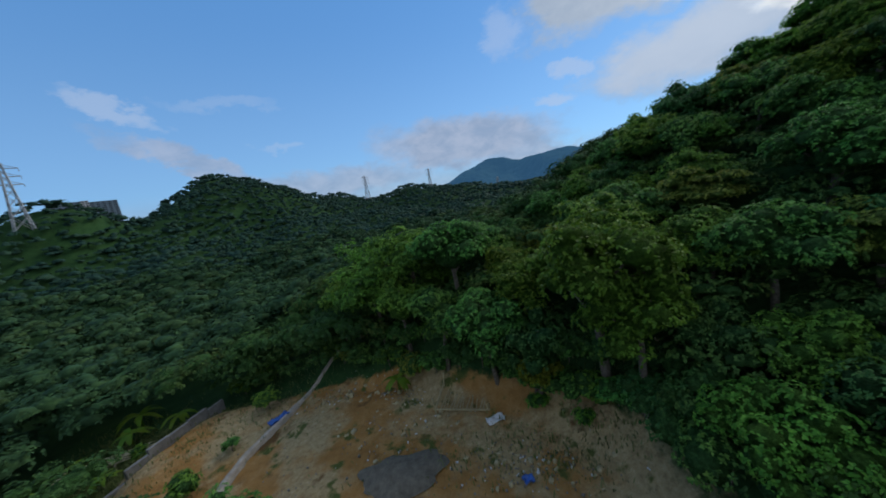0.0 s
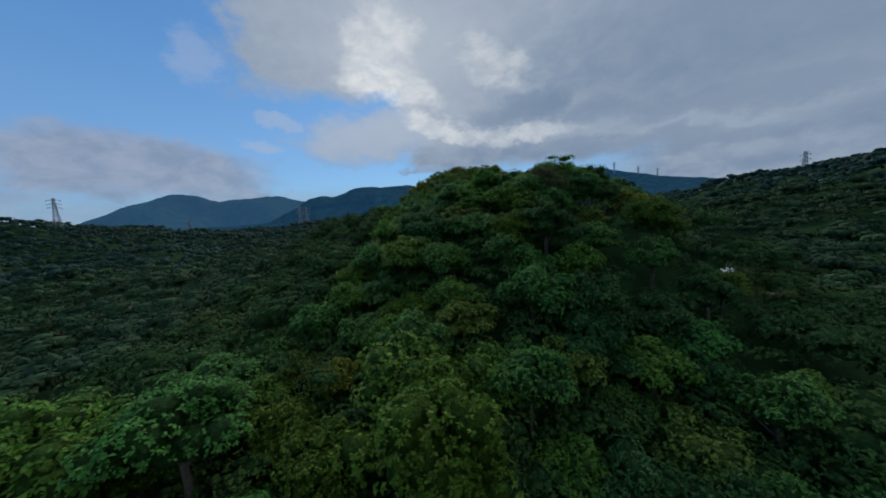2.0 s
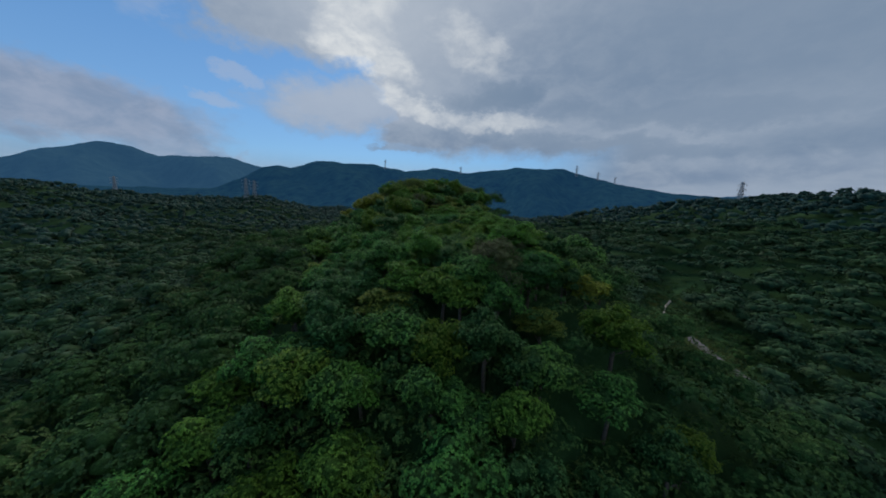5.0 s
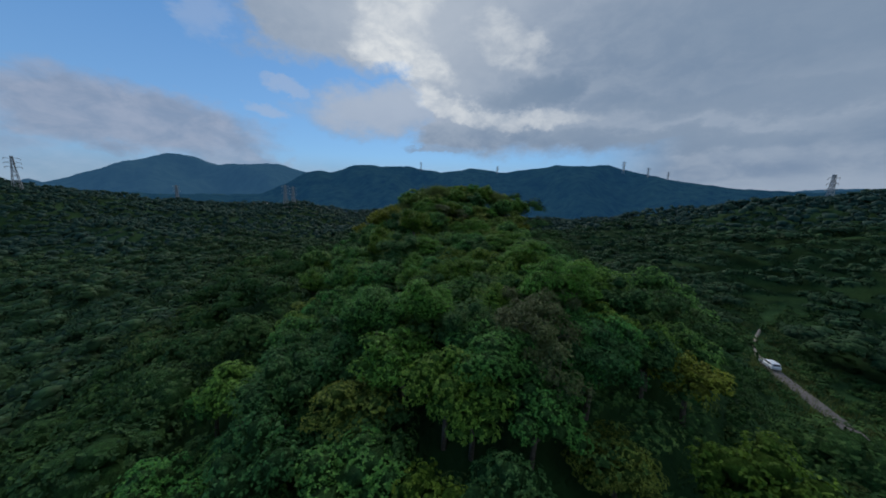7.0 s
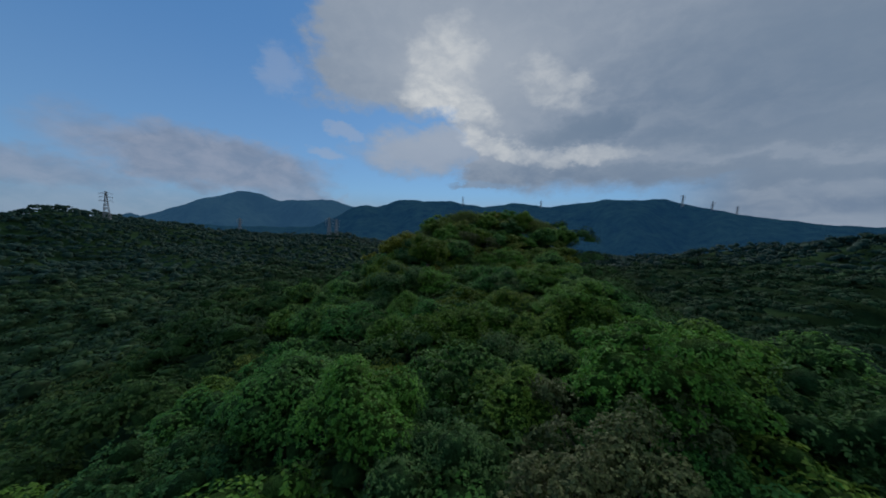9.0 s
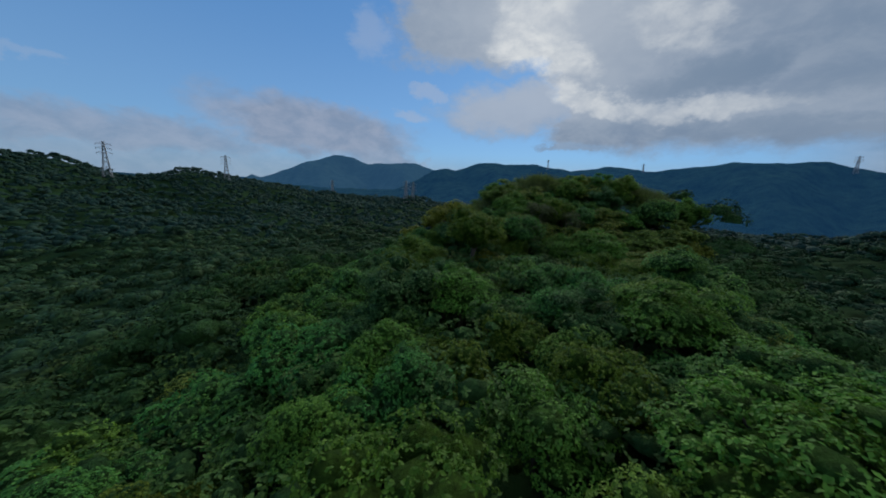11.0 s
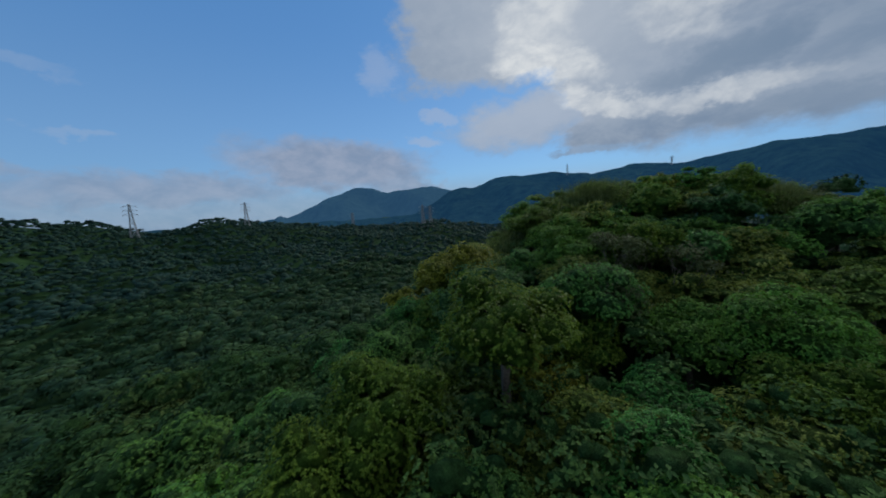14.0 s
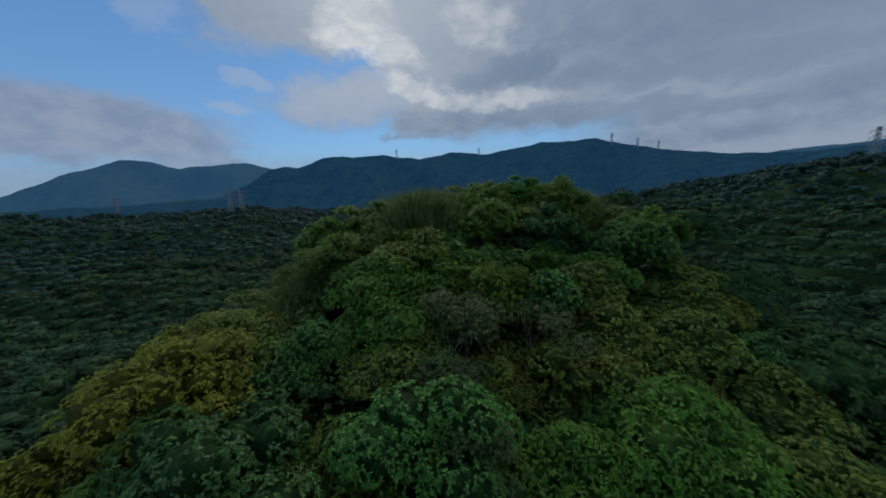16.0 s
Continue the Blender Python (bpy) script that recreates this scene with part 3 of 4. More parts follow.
# the same kinds with finer leaves, for the crowns along the crest
CREST = {
    "dark": [tree_proto(11, 3.4, 3.3, 8.2, 34, 1.05, 7880, 0.146, LEAF["dark"], core=0.72), tree_proto(12, 2.9, 3.1, 7.8, 30, 0.95, 7071, 0.129, LEAF["dark"], core=0.72)],
    "green": [tree_proto(21, 3.5, 2.9, 7.6, 34, 1.05, 7678, 0.149, LEAF["green"], True, core=0.72), tree_proto(22, 3.0, 3.2, 8.0, 30, 1.0, 7476, 0.134, LEAF["green"], core=0.72)],
    "bright": [tree_proto(31, 3.0, 2.9, 7.6, 28, 1.0, 6869, 0.139, LEAF["bright"], False, 0.6, core=0.72)],
    "blue": [tree_proto(41, 3.3, 3.2, 7.8, 32, 1.0, 8485, 0.123, LEAF["blue"], core=0.72)],
    "olive": [tree_proto(51, 3.5, 2.8, 7.4, 34, 1.0, 7678, 0.139, LEAF["olive"], True, core=0.72)],
    "yellow": [tree_proto(61, 2.5, 2.6, 7.2, 24, 0.85, 4646, 0.139, LEAF["yellow"], core=0.72)],
}
LABEL = {
    "dark": "dark green broadleaf tree with a dense lumpy crown", "green": "mid-green broadleaf tree with a spreading crown in the forest",
    "bright": "fresh green tree with large drooping leaves", "blue": "bluish-green fine-leaved tree with a round crown",
    "olive": "olive-green tree with a flat layered crown", "yellow": "yellow-green tree with a loose small crown",
}
rng = np.random.default_rng(7)


def plant(kind, x, y, scale, turn, lift=0.0, squash=1.0):
    kinds = CREST if 40 < x < 84 and spine_gap(np.array([(x, y)]))[0] < (16 if x > 58 else 11) else KINDS
    src = kinds[kind][int(rng.integers(len(kinds[kind])))]
    ob = copy_thing(src, pose(x, y, float(land(x, y)) + lift, rng.uniform(-5, 5), rng.uniform(-5, 5), turn))
    ob.scale = (scale, scale, scale * squash)
    return tagged(ob, LABEL[kind], "tree", "forest trees")


def scatter(x0, x1, y0, y1, gap, seed, jit=0.42):
    """Points of a jittered grid."""
    r = np.random.default_rng(seed)
    xs, ys = np.meshgrid(np.arange(x0, x1, gap), np.arange(y0, y1, gap))
    xs = xs + r.uniform(-jit, jit, xs.shape) * gap
    ys = ys + r.uniform(-jit, jit, ys.shape) * gap
    return np.stack([xs.ravel(), ys.ravel()], 1)


# the spine of the wooded spur: the trees nearest to it are single things
SPINE = np.array([(4, 18), (16, 16), (30, 24), (46, 35), (60, 48), (74, 62), (92, 74)], float)


def spine_gap(p):
    best = np.full(len(p), 1e9)
    for a, b in zip(SPINE[:-1], SPINE[1:]):
        t = np.clip(((p - a) @ (b - a)) / ((b - a) @ (b - a)), 0, 1)
        best = np.minimum(best, np.linalg.norm(p - a - t[:, None] * (b - a), axis=1))
    return best


TRACK_LINE = np.array([(175, -6), (151, -1), (141, 1), (128, 2), (120, 1.2), (114, -0.4), (108, -3.2), (102, -6.5), (94, -12), (84, -19), (70, -26)], float)


def track_gap(p):
    best = np.full(len(p), 1e9)
    for a, b in zip(TRACK_LINE[:-1], TRACK_LINE[1:]):
        t = np.clip(((p - a) @ (b - a)) / ((b - a) @ (b - a)), 0, 1)
        best = np.minimum(best, np.linalg.norm(p - a - t[:, None] * (b - a), axis=1))
    return best


pts = scatter(-110, 230, -90, 260, 4.6, 3)
close = scatter(40, 100, 20, 90, 3.7, 13)
close = close[spine_gap(close) < 17]
pts = np.concatenate([pts[~((spine_gap(pts) < 17) & (pts[:, 0] > 40) & (pts[:, 0] < 100))], close])
pts = pts[bare(pts[:, 0], pts[:, 1]) < 0.42]
gap = spine_gap(pts)
open_ = (track_gap(pts) < 6.0) | ((track_gap(pts) < 15.0) & (pts[:, 0] < 124) & (pts[:, 1] > -12) & (pts[:, 0] > 84))
pts, gap = pts[~open_], gap[~open_]
near_pts = pts[gap < 22.5]
mid_pts = pts[(gap >= 22.5) & (gap < 95)]
pick = np.array(["dark", "green", "bright", "blue", "olive", "yellow"])
# trees that stand out from the rest: kind, x, y, size, lift
MARKED = [("bright", 60.5, 63.0, 1.1, -1.0), ("blue", 70.5, 68.5, 1.2, -1.6), ("yellow", 71.1, 73.2, 1.15, 0.8), ("yellow", 73.5, 79.2, 1.1, 0.8), ("yellow", 70.0, 76.6, 1.15, 0.6), ("yellow", 67.2, 77.8, 1.0, 0.8), ("bright", 67.0, 61.0, 1.15, 0.9), ("olive", 75.5, 83.5, 0.8, 0.0),
          ("bright", 49.0, 37.5, 1.0, -1.4), ("blue", 50.0, 34.0, 0.75, -1.4), ("bright", 9.8, 19.8, 1.45, 2.0), ("bright", 11.0, 17.6, 1.15, 1.0), ("yellow", 5.6, 23.4, 0.72, -1.0), ("blue", 14.8, 16.4, 0.85, -2.5), ("dark", 11.6, 22.0, 0.8, -1.5), ("green", 16.5, 14.0, 0.9, -2.0),
          ("green", 12.5, 24.0, 1.2, 0.0), ("dark", 70.2, 20.3, 1.35, 0.5), ("dark", 77.0, 16.5, 1.3, 0.5), ("green", 95.0, 82.0, 0.85, 0.0), ("green", 91.0, 69.5, 0.85, 0.0),
          ("blue", 55.0, 52.0, 1.1, -1.0), ("green", 78.5, 58.5, 0.9, -1.0), ("bright", 18.7, 29.5, 0.9, -1.0), ("blue", 25.0, 14.0, 1.1, -1.0), ("bright", 54.0, 43.5, 0.85, -2.0),
          ("dark", -1.4, 28.8, 1.1, 0.5), ("green", -5.5, 33.0, 1.15, 0.5), ("dark", 2.8, 25.8, 1.1, 0.5), ("green", -9.0, 36.6, 1.3, 1.0), ("green", -13.0, 40.5, 1.2, 0.5),
          ("blue", 5.8, 22.8, 1.0, 0.0), ("green", -4.0, 37.0, 1.4, 1.5), ("dark", 0.8, 32.5, 1.3, 1.0), ("olive", 84.0, 60.0, 1.0, -0.8), ("olive", 90.0, 56.0, 1.1, -0.5)]
taken = np.array([(m[1], m[2]) for m in MARKED])
for x, y in near_pts:
    if np.min(np.hypot(taken[:, 0] - x, taken[:, 1] - y)) < 2.6:
        continue
    odds = [0.14, 0.24, 0.12, 0.06, 0.41, 0.03] if (x > 66 and y > 46) else [0.36, 0.29, 0.08, 0.185, 0.07, 0.015]
    kind = rng.choice(pick, p=odds)
    ridge_top = 42 < x < 74 and spine_gap(np.array([(x, y)]))[0] < 9
    plant(kind, x, y, rng.uniform(0.70, 0.86) if ridge_top else rng.uniform(0.72, 1.05), rng.uniform(0, 360), rng.uniform(-1.9, -0.7) if ridge_top else rng.uniform(-1.2, 0.4),
          rng.uniform(0.9, 1.12))
for kind, x, y, size, lift in MARKED:
    plant(kind, x, y, size, rng.uniform(0, 360), lift)
for things in (*KINDS.values(), *CREST.values()):
    for src in things:
        for ob in (src, *src.children):
            bpy.data.objects.remove(ob)


def woods(name, points, seed, leaves, size, lumps, label, height=(6.0, 8.6), wide=(2.6, 3.7), mat=None, flat=0.62, core=0.74):
    """A stretch of forest as one object: at each point a closed crown of leafy lumps with sprays of leaves on them."""
    r = np.random.default_rng(seed)
    z0 = land(points[:, 0], points[:, 1])
    n = len(points)
    wid = wide[0] + (wide[1] - wide[0]) * r.beta(1.3, 1.8, n)
    crown = np.stack([wid, wid * r.uniform(0.8, 1.2, n), wid * flat * r.uniform(0.8, 1.25, n)], 1)
    top = z0 + height[0] + (height[1] - height[0]) * np.clip(0.5 * (wid - wide[0]) / (wide[1] - wide[0]) + r.uniform(0, 0.6, n), 0, 1.1)
    mid = np.stack([points[:, 0], points[:, 1], top - crown[:, 2]], 1)
    m = lumps
    d = r.standard_normal((n, m, 3))
    d[..., 2] = np.abs(d[..., 2]) * 0.8
    d /= np.linalg.norm(d, axis=2)[..., None]
    c = (mid[:, None] + d * crown[:, None] * r.uniform(0.35, 0.68, (n, m, 1))).reshape(-1, 3)
    rad = np.repeat(crown, m, 0) * r.uniform(0.40, 0.62, (n * m, 1)) * (1, 1, 0.85)
    tone = np.clip(r.beta(1.4, 1.5, n), 0, 1)

    def hidden(p, which):
        own = which // m
        inside = np.zeros(len(p), bool)
        for k in range(m):
            j = own * m + k
            inside |= (which != j) & ((((p - c[j]) / rad[j]) ** 2).sum(1) < 0.75)
        return inside | (p[:, 2] < mid[own, 2] - crown[own, 2] * 0.35)

    # leaf sprays crown by crown, so that each takes its crown's tone
    v, f, which = leaf_cloud(r, c, rad, n * leaves, size, 0.25, hidden=hidden, spare=1.9, tell=True)
    bv, bf = BALL1
    keep = (bv[bf][:, :, 2].min(1) > -0.75)
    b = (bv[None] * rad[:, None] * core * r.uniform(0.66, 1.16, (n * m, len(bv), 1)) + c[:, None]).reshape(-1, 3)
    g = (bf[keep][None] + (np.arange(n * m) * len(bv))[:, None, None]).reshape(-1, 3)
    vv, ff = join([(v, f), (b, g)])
    # near crowns: lumps in the darkened inner green, reading as shade between leaves
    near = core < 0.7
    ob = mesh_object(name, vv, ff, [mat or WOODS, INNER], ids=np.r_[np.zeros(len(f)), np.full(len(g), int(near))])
    at = ob.data.attributes.new("tone", "FLOAT", "POINT")
    at.data.foreach_set("value", np.r_[np.repeat(tone[which // m], 4), np.repeat(np.repeat(tone, m), len(bv))].astype(np.float32))
    return tagged(ob, label, "woods", kind="stuff")


side = (mid_pts[:, 0] - 22) * 0.2 + (mid_pts[:, 1] - 17) * 0.98
slope = (mid_pts[:, 0] > 56) & (mid_pts[:, 0] < 124) & (side > -14) & (side < 6)
woods("slope_scrub", mid_pts[slope], 15, 300, 0.30, 5, "low green scrub and bushes on the slope", (1.6, 3.0), (2.0, 3.0), core=0.6)
mid_pts = mid_pts[~slope]
mid_pts = mid_pts[np.hypot(mid_pts[:, 0] - 121, mid_pts[:, 1] - 65) > 7.5]
mid_pts = mid_pts[np.hypot((mid_pts[:, 0] + 38.5) / 9.0, (mid_pts[:, 1] - 29.5) / 8.0) > 1]
mid_gap = spine_gap(mid_pts)
woods("woodland", mid_pts[mid_gap < 44], 5, 800, 0.34, 8, "dense green broadleaf forest on the slopes", (5.0, 9.4), (2.6, 4.9), WOODS, core=0.66)
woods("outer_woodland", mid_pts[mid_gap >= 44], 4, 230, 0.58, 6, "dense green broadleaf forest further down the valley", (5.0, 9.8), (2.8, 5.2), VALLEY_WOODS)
low = scatter(-50, 125, -30, 120, 3.1, 21)
low = low[(spine_gap(low) < 27) & (bare(low[:, 0], low[:, 1]) < np.where(low[:, 1] > 25, 0.62, 0.45))]
woods("undergrowth", low, 22, 300, 0.21, 4, "green shrubs and climbers under the trees", (3.0, 5.8), (1.7, 2.7), THICKET, core=0.5)
foot = scatter(-8, 34, 2, 46, 2.1, 24)
edge = scatter(-30, -8, 32, 50, 2.1, 26)
foot = np.concatenate([foot, edge])
foot = foot[bare(foot[:, 0], foot[:, 1]) < 0.36]
woods("thicket", foot, 25, 210, 0.22, 4, "dense green thicket at the foot of the wooded spur", (1.8, 5.4), (1.3, 2.5), THICKET, core=0.5)
crest = scatter(75, 108, 58, 86, 2.3, 34)
crest = crest[spine_gap(crest) < 15]
woods("hilltop_scrub", crest, 35, 240, 0.20, 4, "dense green scrub between the trees of the hilltop", (2.4, 5.6), (1.3, 2.4), THICKET, core=0.5)
verge = scatter(80, 176, -22, 20, 2.8, 27)
verge = verge[(track_gap(verge) > np.where(verge[:, 0] > 122, 0.9, 2.6)) & (track_gap(verge) < 16)]
woods("track_scrub", verge, 28, 90, 0.40, 3, "low green scrub on the slope above the track", (0.9, 2.0), (1.2, 1.9), core=0.6)
ring = scatter(-450, 560, -330, 720, 6.1, 9, 0.6)
gap2 = spine_gap(ring)
view = np.degrees(np.arctan2(ring[:, 0] - 20, ring[:, 1] - 20))
ring = ring[(gap2 >= 93) & (gap2 < 640) & (view > -75) & (view < 140) & (track_gap(ring) > 8)]
gap2 = spine_gap(ring)
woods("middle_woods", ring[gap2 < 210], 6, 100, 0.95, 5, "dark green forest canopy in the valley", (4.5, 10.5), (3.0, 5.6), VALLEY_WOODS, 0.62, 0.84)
woods("far_woods", ring[gap2 >= 210], 7, 12, 1.6, 2, "far forest canopy on the hills, blue haze put into its green", (3.8, 9.2), (3.6, 6.2), HAZED_WOODS, 0.7, 0.95)

# ---------------------------------------------------------------- pylons


def beam(bm, a, b, w):
    """A square bar from a to b."""
    a, b = Vector(a), Vector(b)
    t = b - a
    m = Matrix.Translation((a + b) / 2) @ t.to_track_quat("Z", "Y").to_matrix().to_4x4() @ Matrix.Diagonal((w, w, t.length, 1))
    bmesh.ops.create_cube(bm, size=1.0, matrix=m)


def box(bm, x0, x1, y0, y1, z0, z1):
    bmesh.ops.create_cube(bm, size=1.0, matrix=Matrix.Translation(((x0 + x1) / 2, (y0 + y1) / 2, (z0 + z1) / 2)) @ Matrix.Diagonal((x1 - x0, y1 - y0, z1 - z0, 1)))


def pylon(x, y, top, turn, tall, w=0.35):
    """A lattice mast with three pairs of arms."""
    thing = new("pylon")
    thing.matrix_world = pose(x, y, top - tall, 0, 0, turn)

    def half(z):
        return 0.075 * tall * (1 - z / tall) ** 1.3 + 0.018 * tall

    levels = [tall * q for q in (0, 0.2, 0.36, 0.5, 0.62, 0.72, 0.81, 0.9, 1.0)]
    bm = bmesh.new()
    for sx in (-1, 1):
        for sy in (-1, 1):
            for z0, z1 in zip(levels[:-1], levels[1:]):
                beam(bm, (sx * half(z0), sy * half(z0), z0), (sx * half(z1), sy * half(z1), z1), w)
    part("leg_frame", bm, STEEL, thing)
    bm = bmesh.new()
    for z0, z1 in zip(levels[:-1], levels[1:]):
        a, b = half(z0), half(z1)
        for s in (-1, 1):
            beam(bm, (-a, s * a, z0), (b, s * b, z1), w * 0.6)
            beam(bm, (a, s * a, z0), (-b, s * b, z1), w * 0.6)
            beam(bm, (s * a, -a, z0), (s * b, b, z1), w * 0.6)
            beam(bm, (s * a, a, z0), (s * b, -b, z1), w * 0.6)
    part("bracing", bm, STEEL, thing)
    for q in (0.68, 0.8, 0.92):
        z, reach = tall * q, tall * 0.16
        for s in (-1, 1):
            bm = bmesh.new()
            for u in (-1, 1):
                beam(bm, (s * half(z), u * half(z), z), (s * reach, 0, z + 0.2), w * 0.7)
            beam(bm, (s * half(z), 0, z + tall * 0.05), (s * reach, 0, z + 0.3), w * 0.6)
            arm = part("cross_arm", bm, STEEL, thing)
            bm = bmesh.new()
            beam(bm, (s * reach, 0, z + 0.2), (s * reach, 0, z - tall * 0.035), w * 0.8)
            part("insulator", bm, STEEL, arm)
    return tagged(thing, "grey steel lattice pylon standing above the forest", "pylon", "pylons")


def along(bearing, far, x0=50, y0=40):
    return x0 + far * math.sin(radians(bearing)), y0 + far * math.cos(radians(bearing))


pylon(-95, 468, 45.0, 30, 34)
pylon(-2, 517, 44.0, 20, 32)
pylon(-235, 186, 58.0, 60, 38, 0.4)
pylon(514, -79, 51.0, 20, 46, 0.4)
pylon(192, 398, 26.0, 10, 30)
pylon(203, 402, 24.5, 10, 30)
for bearing, el_top, tall, w in ((46.2, 5.75, 30, 0.4), (60.2, 5.3, 28, 0.4), (80.6, 6.0, 34, 0.45), (84.0, 5.0, 32, 0.4), (86.6, 4.3, 26, 0.35)):
    px, py = along(bearing, 985)
    pylon(px, py, 20 + 985 * math.tan(radians(el_top)), bearing + 40, tall, w)
px, py = along(9.0, 900)
pylon(px, py, 24, 20, 44, 0.8)

# ---------------------------------------------------------------- buildings far off


def tower_block(x, y, turn, wide, deep, base, top, floors, cols, mat, label, crown=True):
    thing = new("apartment_building")
    thing.matrix_world = pose(x, y, base, 0, 0, turn)
    h = top - base
    bm = bmesh.new()
    box(bm, -wide / 2, wide / 2, -deep / 2, deep / 2, 0, h)
    part("wall", bm, mat, thing)
    bm = bmesh.new()
    if crown:
        for sx in (-0.46, -0.15, 0.15, 0.46):
            for sy in (-0.46, 0.46):
                beam(bm, (sx * wide, sy * deep, h), (sx * wide, sy * deep, h + 5), 0.9)
        for sy in (-0.46, 0.46):
            beam(bm, (-0.48 * wide, sy * deep, h + 5), (0.48 * wide, sy * deep, h + 5), 0.9)
    else:
        box(bm, -wide / 2 - 0.3, wide / 2 + 0.3, -deep / 2 - 0.3, deep / 2 + 0.3, h, h + 1.1)
    part("roof", bm, mat, thing)
    step, gap = wide / cols, h / floors
    me = None
    for c in range(cols):
        for k in range(floors):
            for s in (-1, 1):
                if me is None:
                    bm = bmesh.new()
                    box(bm, -step * 0.3, step * 0.3, -0.15, 0.15, -gap * 0.26, gap * 0.26)
                    me = bpy.data.meshes.new("window")
                    bm.to_mesh(me)
                    bm.free()
                    me.materials.append(GLASS)
                ob = new("window", me)
                ob.parent = thing
                ob.location = (-wide / 2 + step * (c + 0.5), s * (deep / 2 + 0.02), gap * (k + 0.5))
    return tagged(thing, label, "building")


for bearing, far, wide, deep, el_top, cols, floors in ((113.6, 900, 15, 14, 2.0, 4, 14), (114.8, 905, 16, 14, 2.25, 4, 15), (116.7, 880, 14, 14, 3.1, 4, 18), (118.35, 870, 15, 15, 3.8, 4, 20)):
    bx, by = along(bearing, far, 65, 56)
    tower_block(bx, by, -bearing, wide, deep, -12, 23 + far * math.tan(radians(el_top)) - 4, floors, cols, FACADE, "tall pinkish-grey apartment tower behind the wooded hill")
for bearing, far, wide, deep, el_top, cols, floors, mat, label, crown in (
        (-50.4, 1800, 76, 40, 5.6, 5, 30, FACADE_DARK, "tall dark blue-grey apartment block behind the hill", False),
        (-48.85, 1795, 20, 40, 5.65, 2, 30, FACADE, "pale stair tower between two dark blocks", False),
        (-47.3, 1800, 76, 40, 5.45, 5, 30, FACADE_DARK, "tall dark blue-grey apartment block behind the hill", False),
        (-49.3, 1700, 48, 30, 3.9, 5, 20, WHITE, "low white building on the hill in front of tall blocks", False)):
    bx, by = along(bearing, far, 56.5, 42)
    tower_block(bx, by, -bearing, wide, deep, -24, 20 + far * math.tan(radians(el_top)), floors, cols, mat, label, crown)


def small_house(x, y, turn, w, d, h, mat):
    thing = new("house")
    thing.matrix_world = pose(x, y, float(land(x, y)) + 5.5, 0, 0, turn)
    bm = bmesh.new()
    box(bm, -w / 2, w / 2, -d / 2, d / 2, -6, h)
    part("wall", bm, mat, thing)
    bm = bmesh.new()
    v = [bm.verts.new(p) for p in ((-w / 2 - .4, -d / 2 - .4, h), (w / 2 + .4, -d / 2 - .4, h), (w / 2 + .4, d / 2 + .4, h), (-w / 2 - .4, d / 2 + .4, h), (-w / 2 - .4, 0, h + 2), (w / 2 + .4, 0, h + 2))]
    for q in ((0, 1, 5, 4), (2, 3, 4, 5), (1, 2, 5), (3, 0, 4), (3, 2, 1, 0)):
        bm.faces.new([v[i] for i in q])
    part("roof", bm, FACADE, thing)
    return tagged(thing, "small pale house in the far wooded valley", "house", "valley houses")


for bearing, far, turn in ((17.2, 640, 10), (18.1, 655, 40), (18.9, 630, 80), (19.8, 665, 20)):
    hx, hy = along(bearing, far)
    small_house(hx, hy, turn, 9, 7, 4, WHITE)

# ---------------------------------------------------------------- the track and the parked car


def ribbon(name, pts, width, mat, label, category, lift=0.06, wob=0.12, seed=1):
    """A strip laid on the ground along a line, with ragged edges and a slight camber."""
    r = np.random.default_rng(seed)
    pts = np.asarray(pts, float)
    s = np.r_[0, np.cumsum(np.linalg.norm(np.diff(pts, axis=0), axis=1))]
    q = np.arange(0, s[-1], 0.6)
    line = np.stack([np.interp(q, s, pts[:, 0]), np.interp(q, s, pts[:, 1])], 1)
    for _ in range(6):
        line[1:-1] = (line[:-2] + 2 * line[1:-1] + line[2:]) / 4
    t = np.gradient(line, axis=0)
    t /= np.linalg.norm(t, axis=1)[:, None]
    nrm = np.stack([-t[:, 1], t[:, 0]], 1)
    v = []
    for u in (-1, -0.6, 0, 0.6, 1):
        p = line + nrm * (u * width / 2 + r.uniform(-wob, wob, (len(line), 1)) * abs(u))
        z = land(line[:, 0], line[:, 1]) * 0.6 + land(p[:, 0], p[:, 1]) * 0.4 + lift + 0.10 * (1 - abs(u)) + 0.28
        if abs(u) == 1:
            z = z - 0.5
        v.append(np.stack([p[:, 0], p[:, 1], z], 1))
    v = np.stack(v, 1)
    n = len(line)
    f = np.concatenate([np.stack([i * 5 + j + np.zeros(1, int), (i + 1) * 5 + j + np.zeros(1, int), (i + 1) * 5 + j + 1 + np.zeros(1, int), i * 5 + j + 1 + np.zeros(1, int)], 1) for i in range(n - 1) for j in range(4)])
    ob = mesh_object(name, v, f[:, ::-1], mat, None, True)
    return tagged(ob, label, category, kind="structure")


ribbon("road", TRACK_LINE[4:9], 3.0, TRACK, "narrow worn grey-brown track along the foot of the hill", "road", 0.1, 0.3, 4)


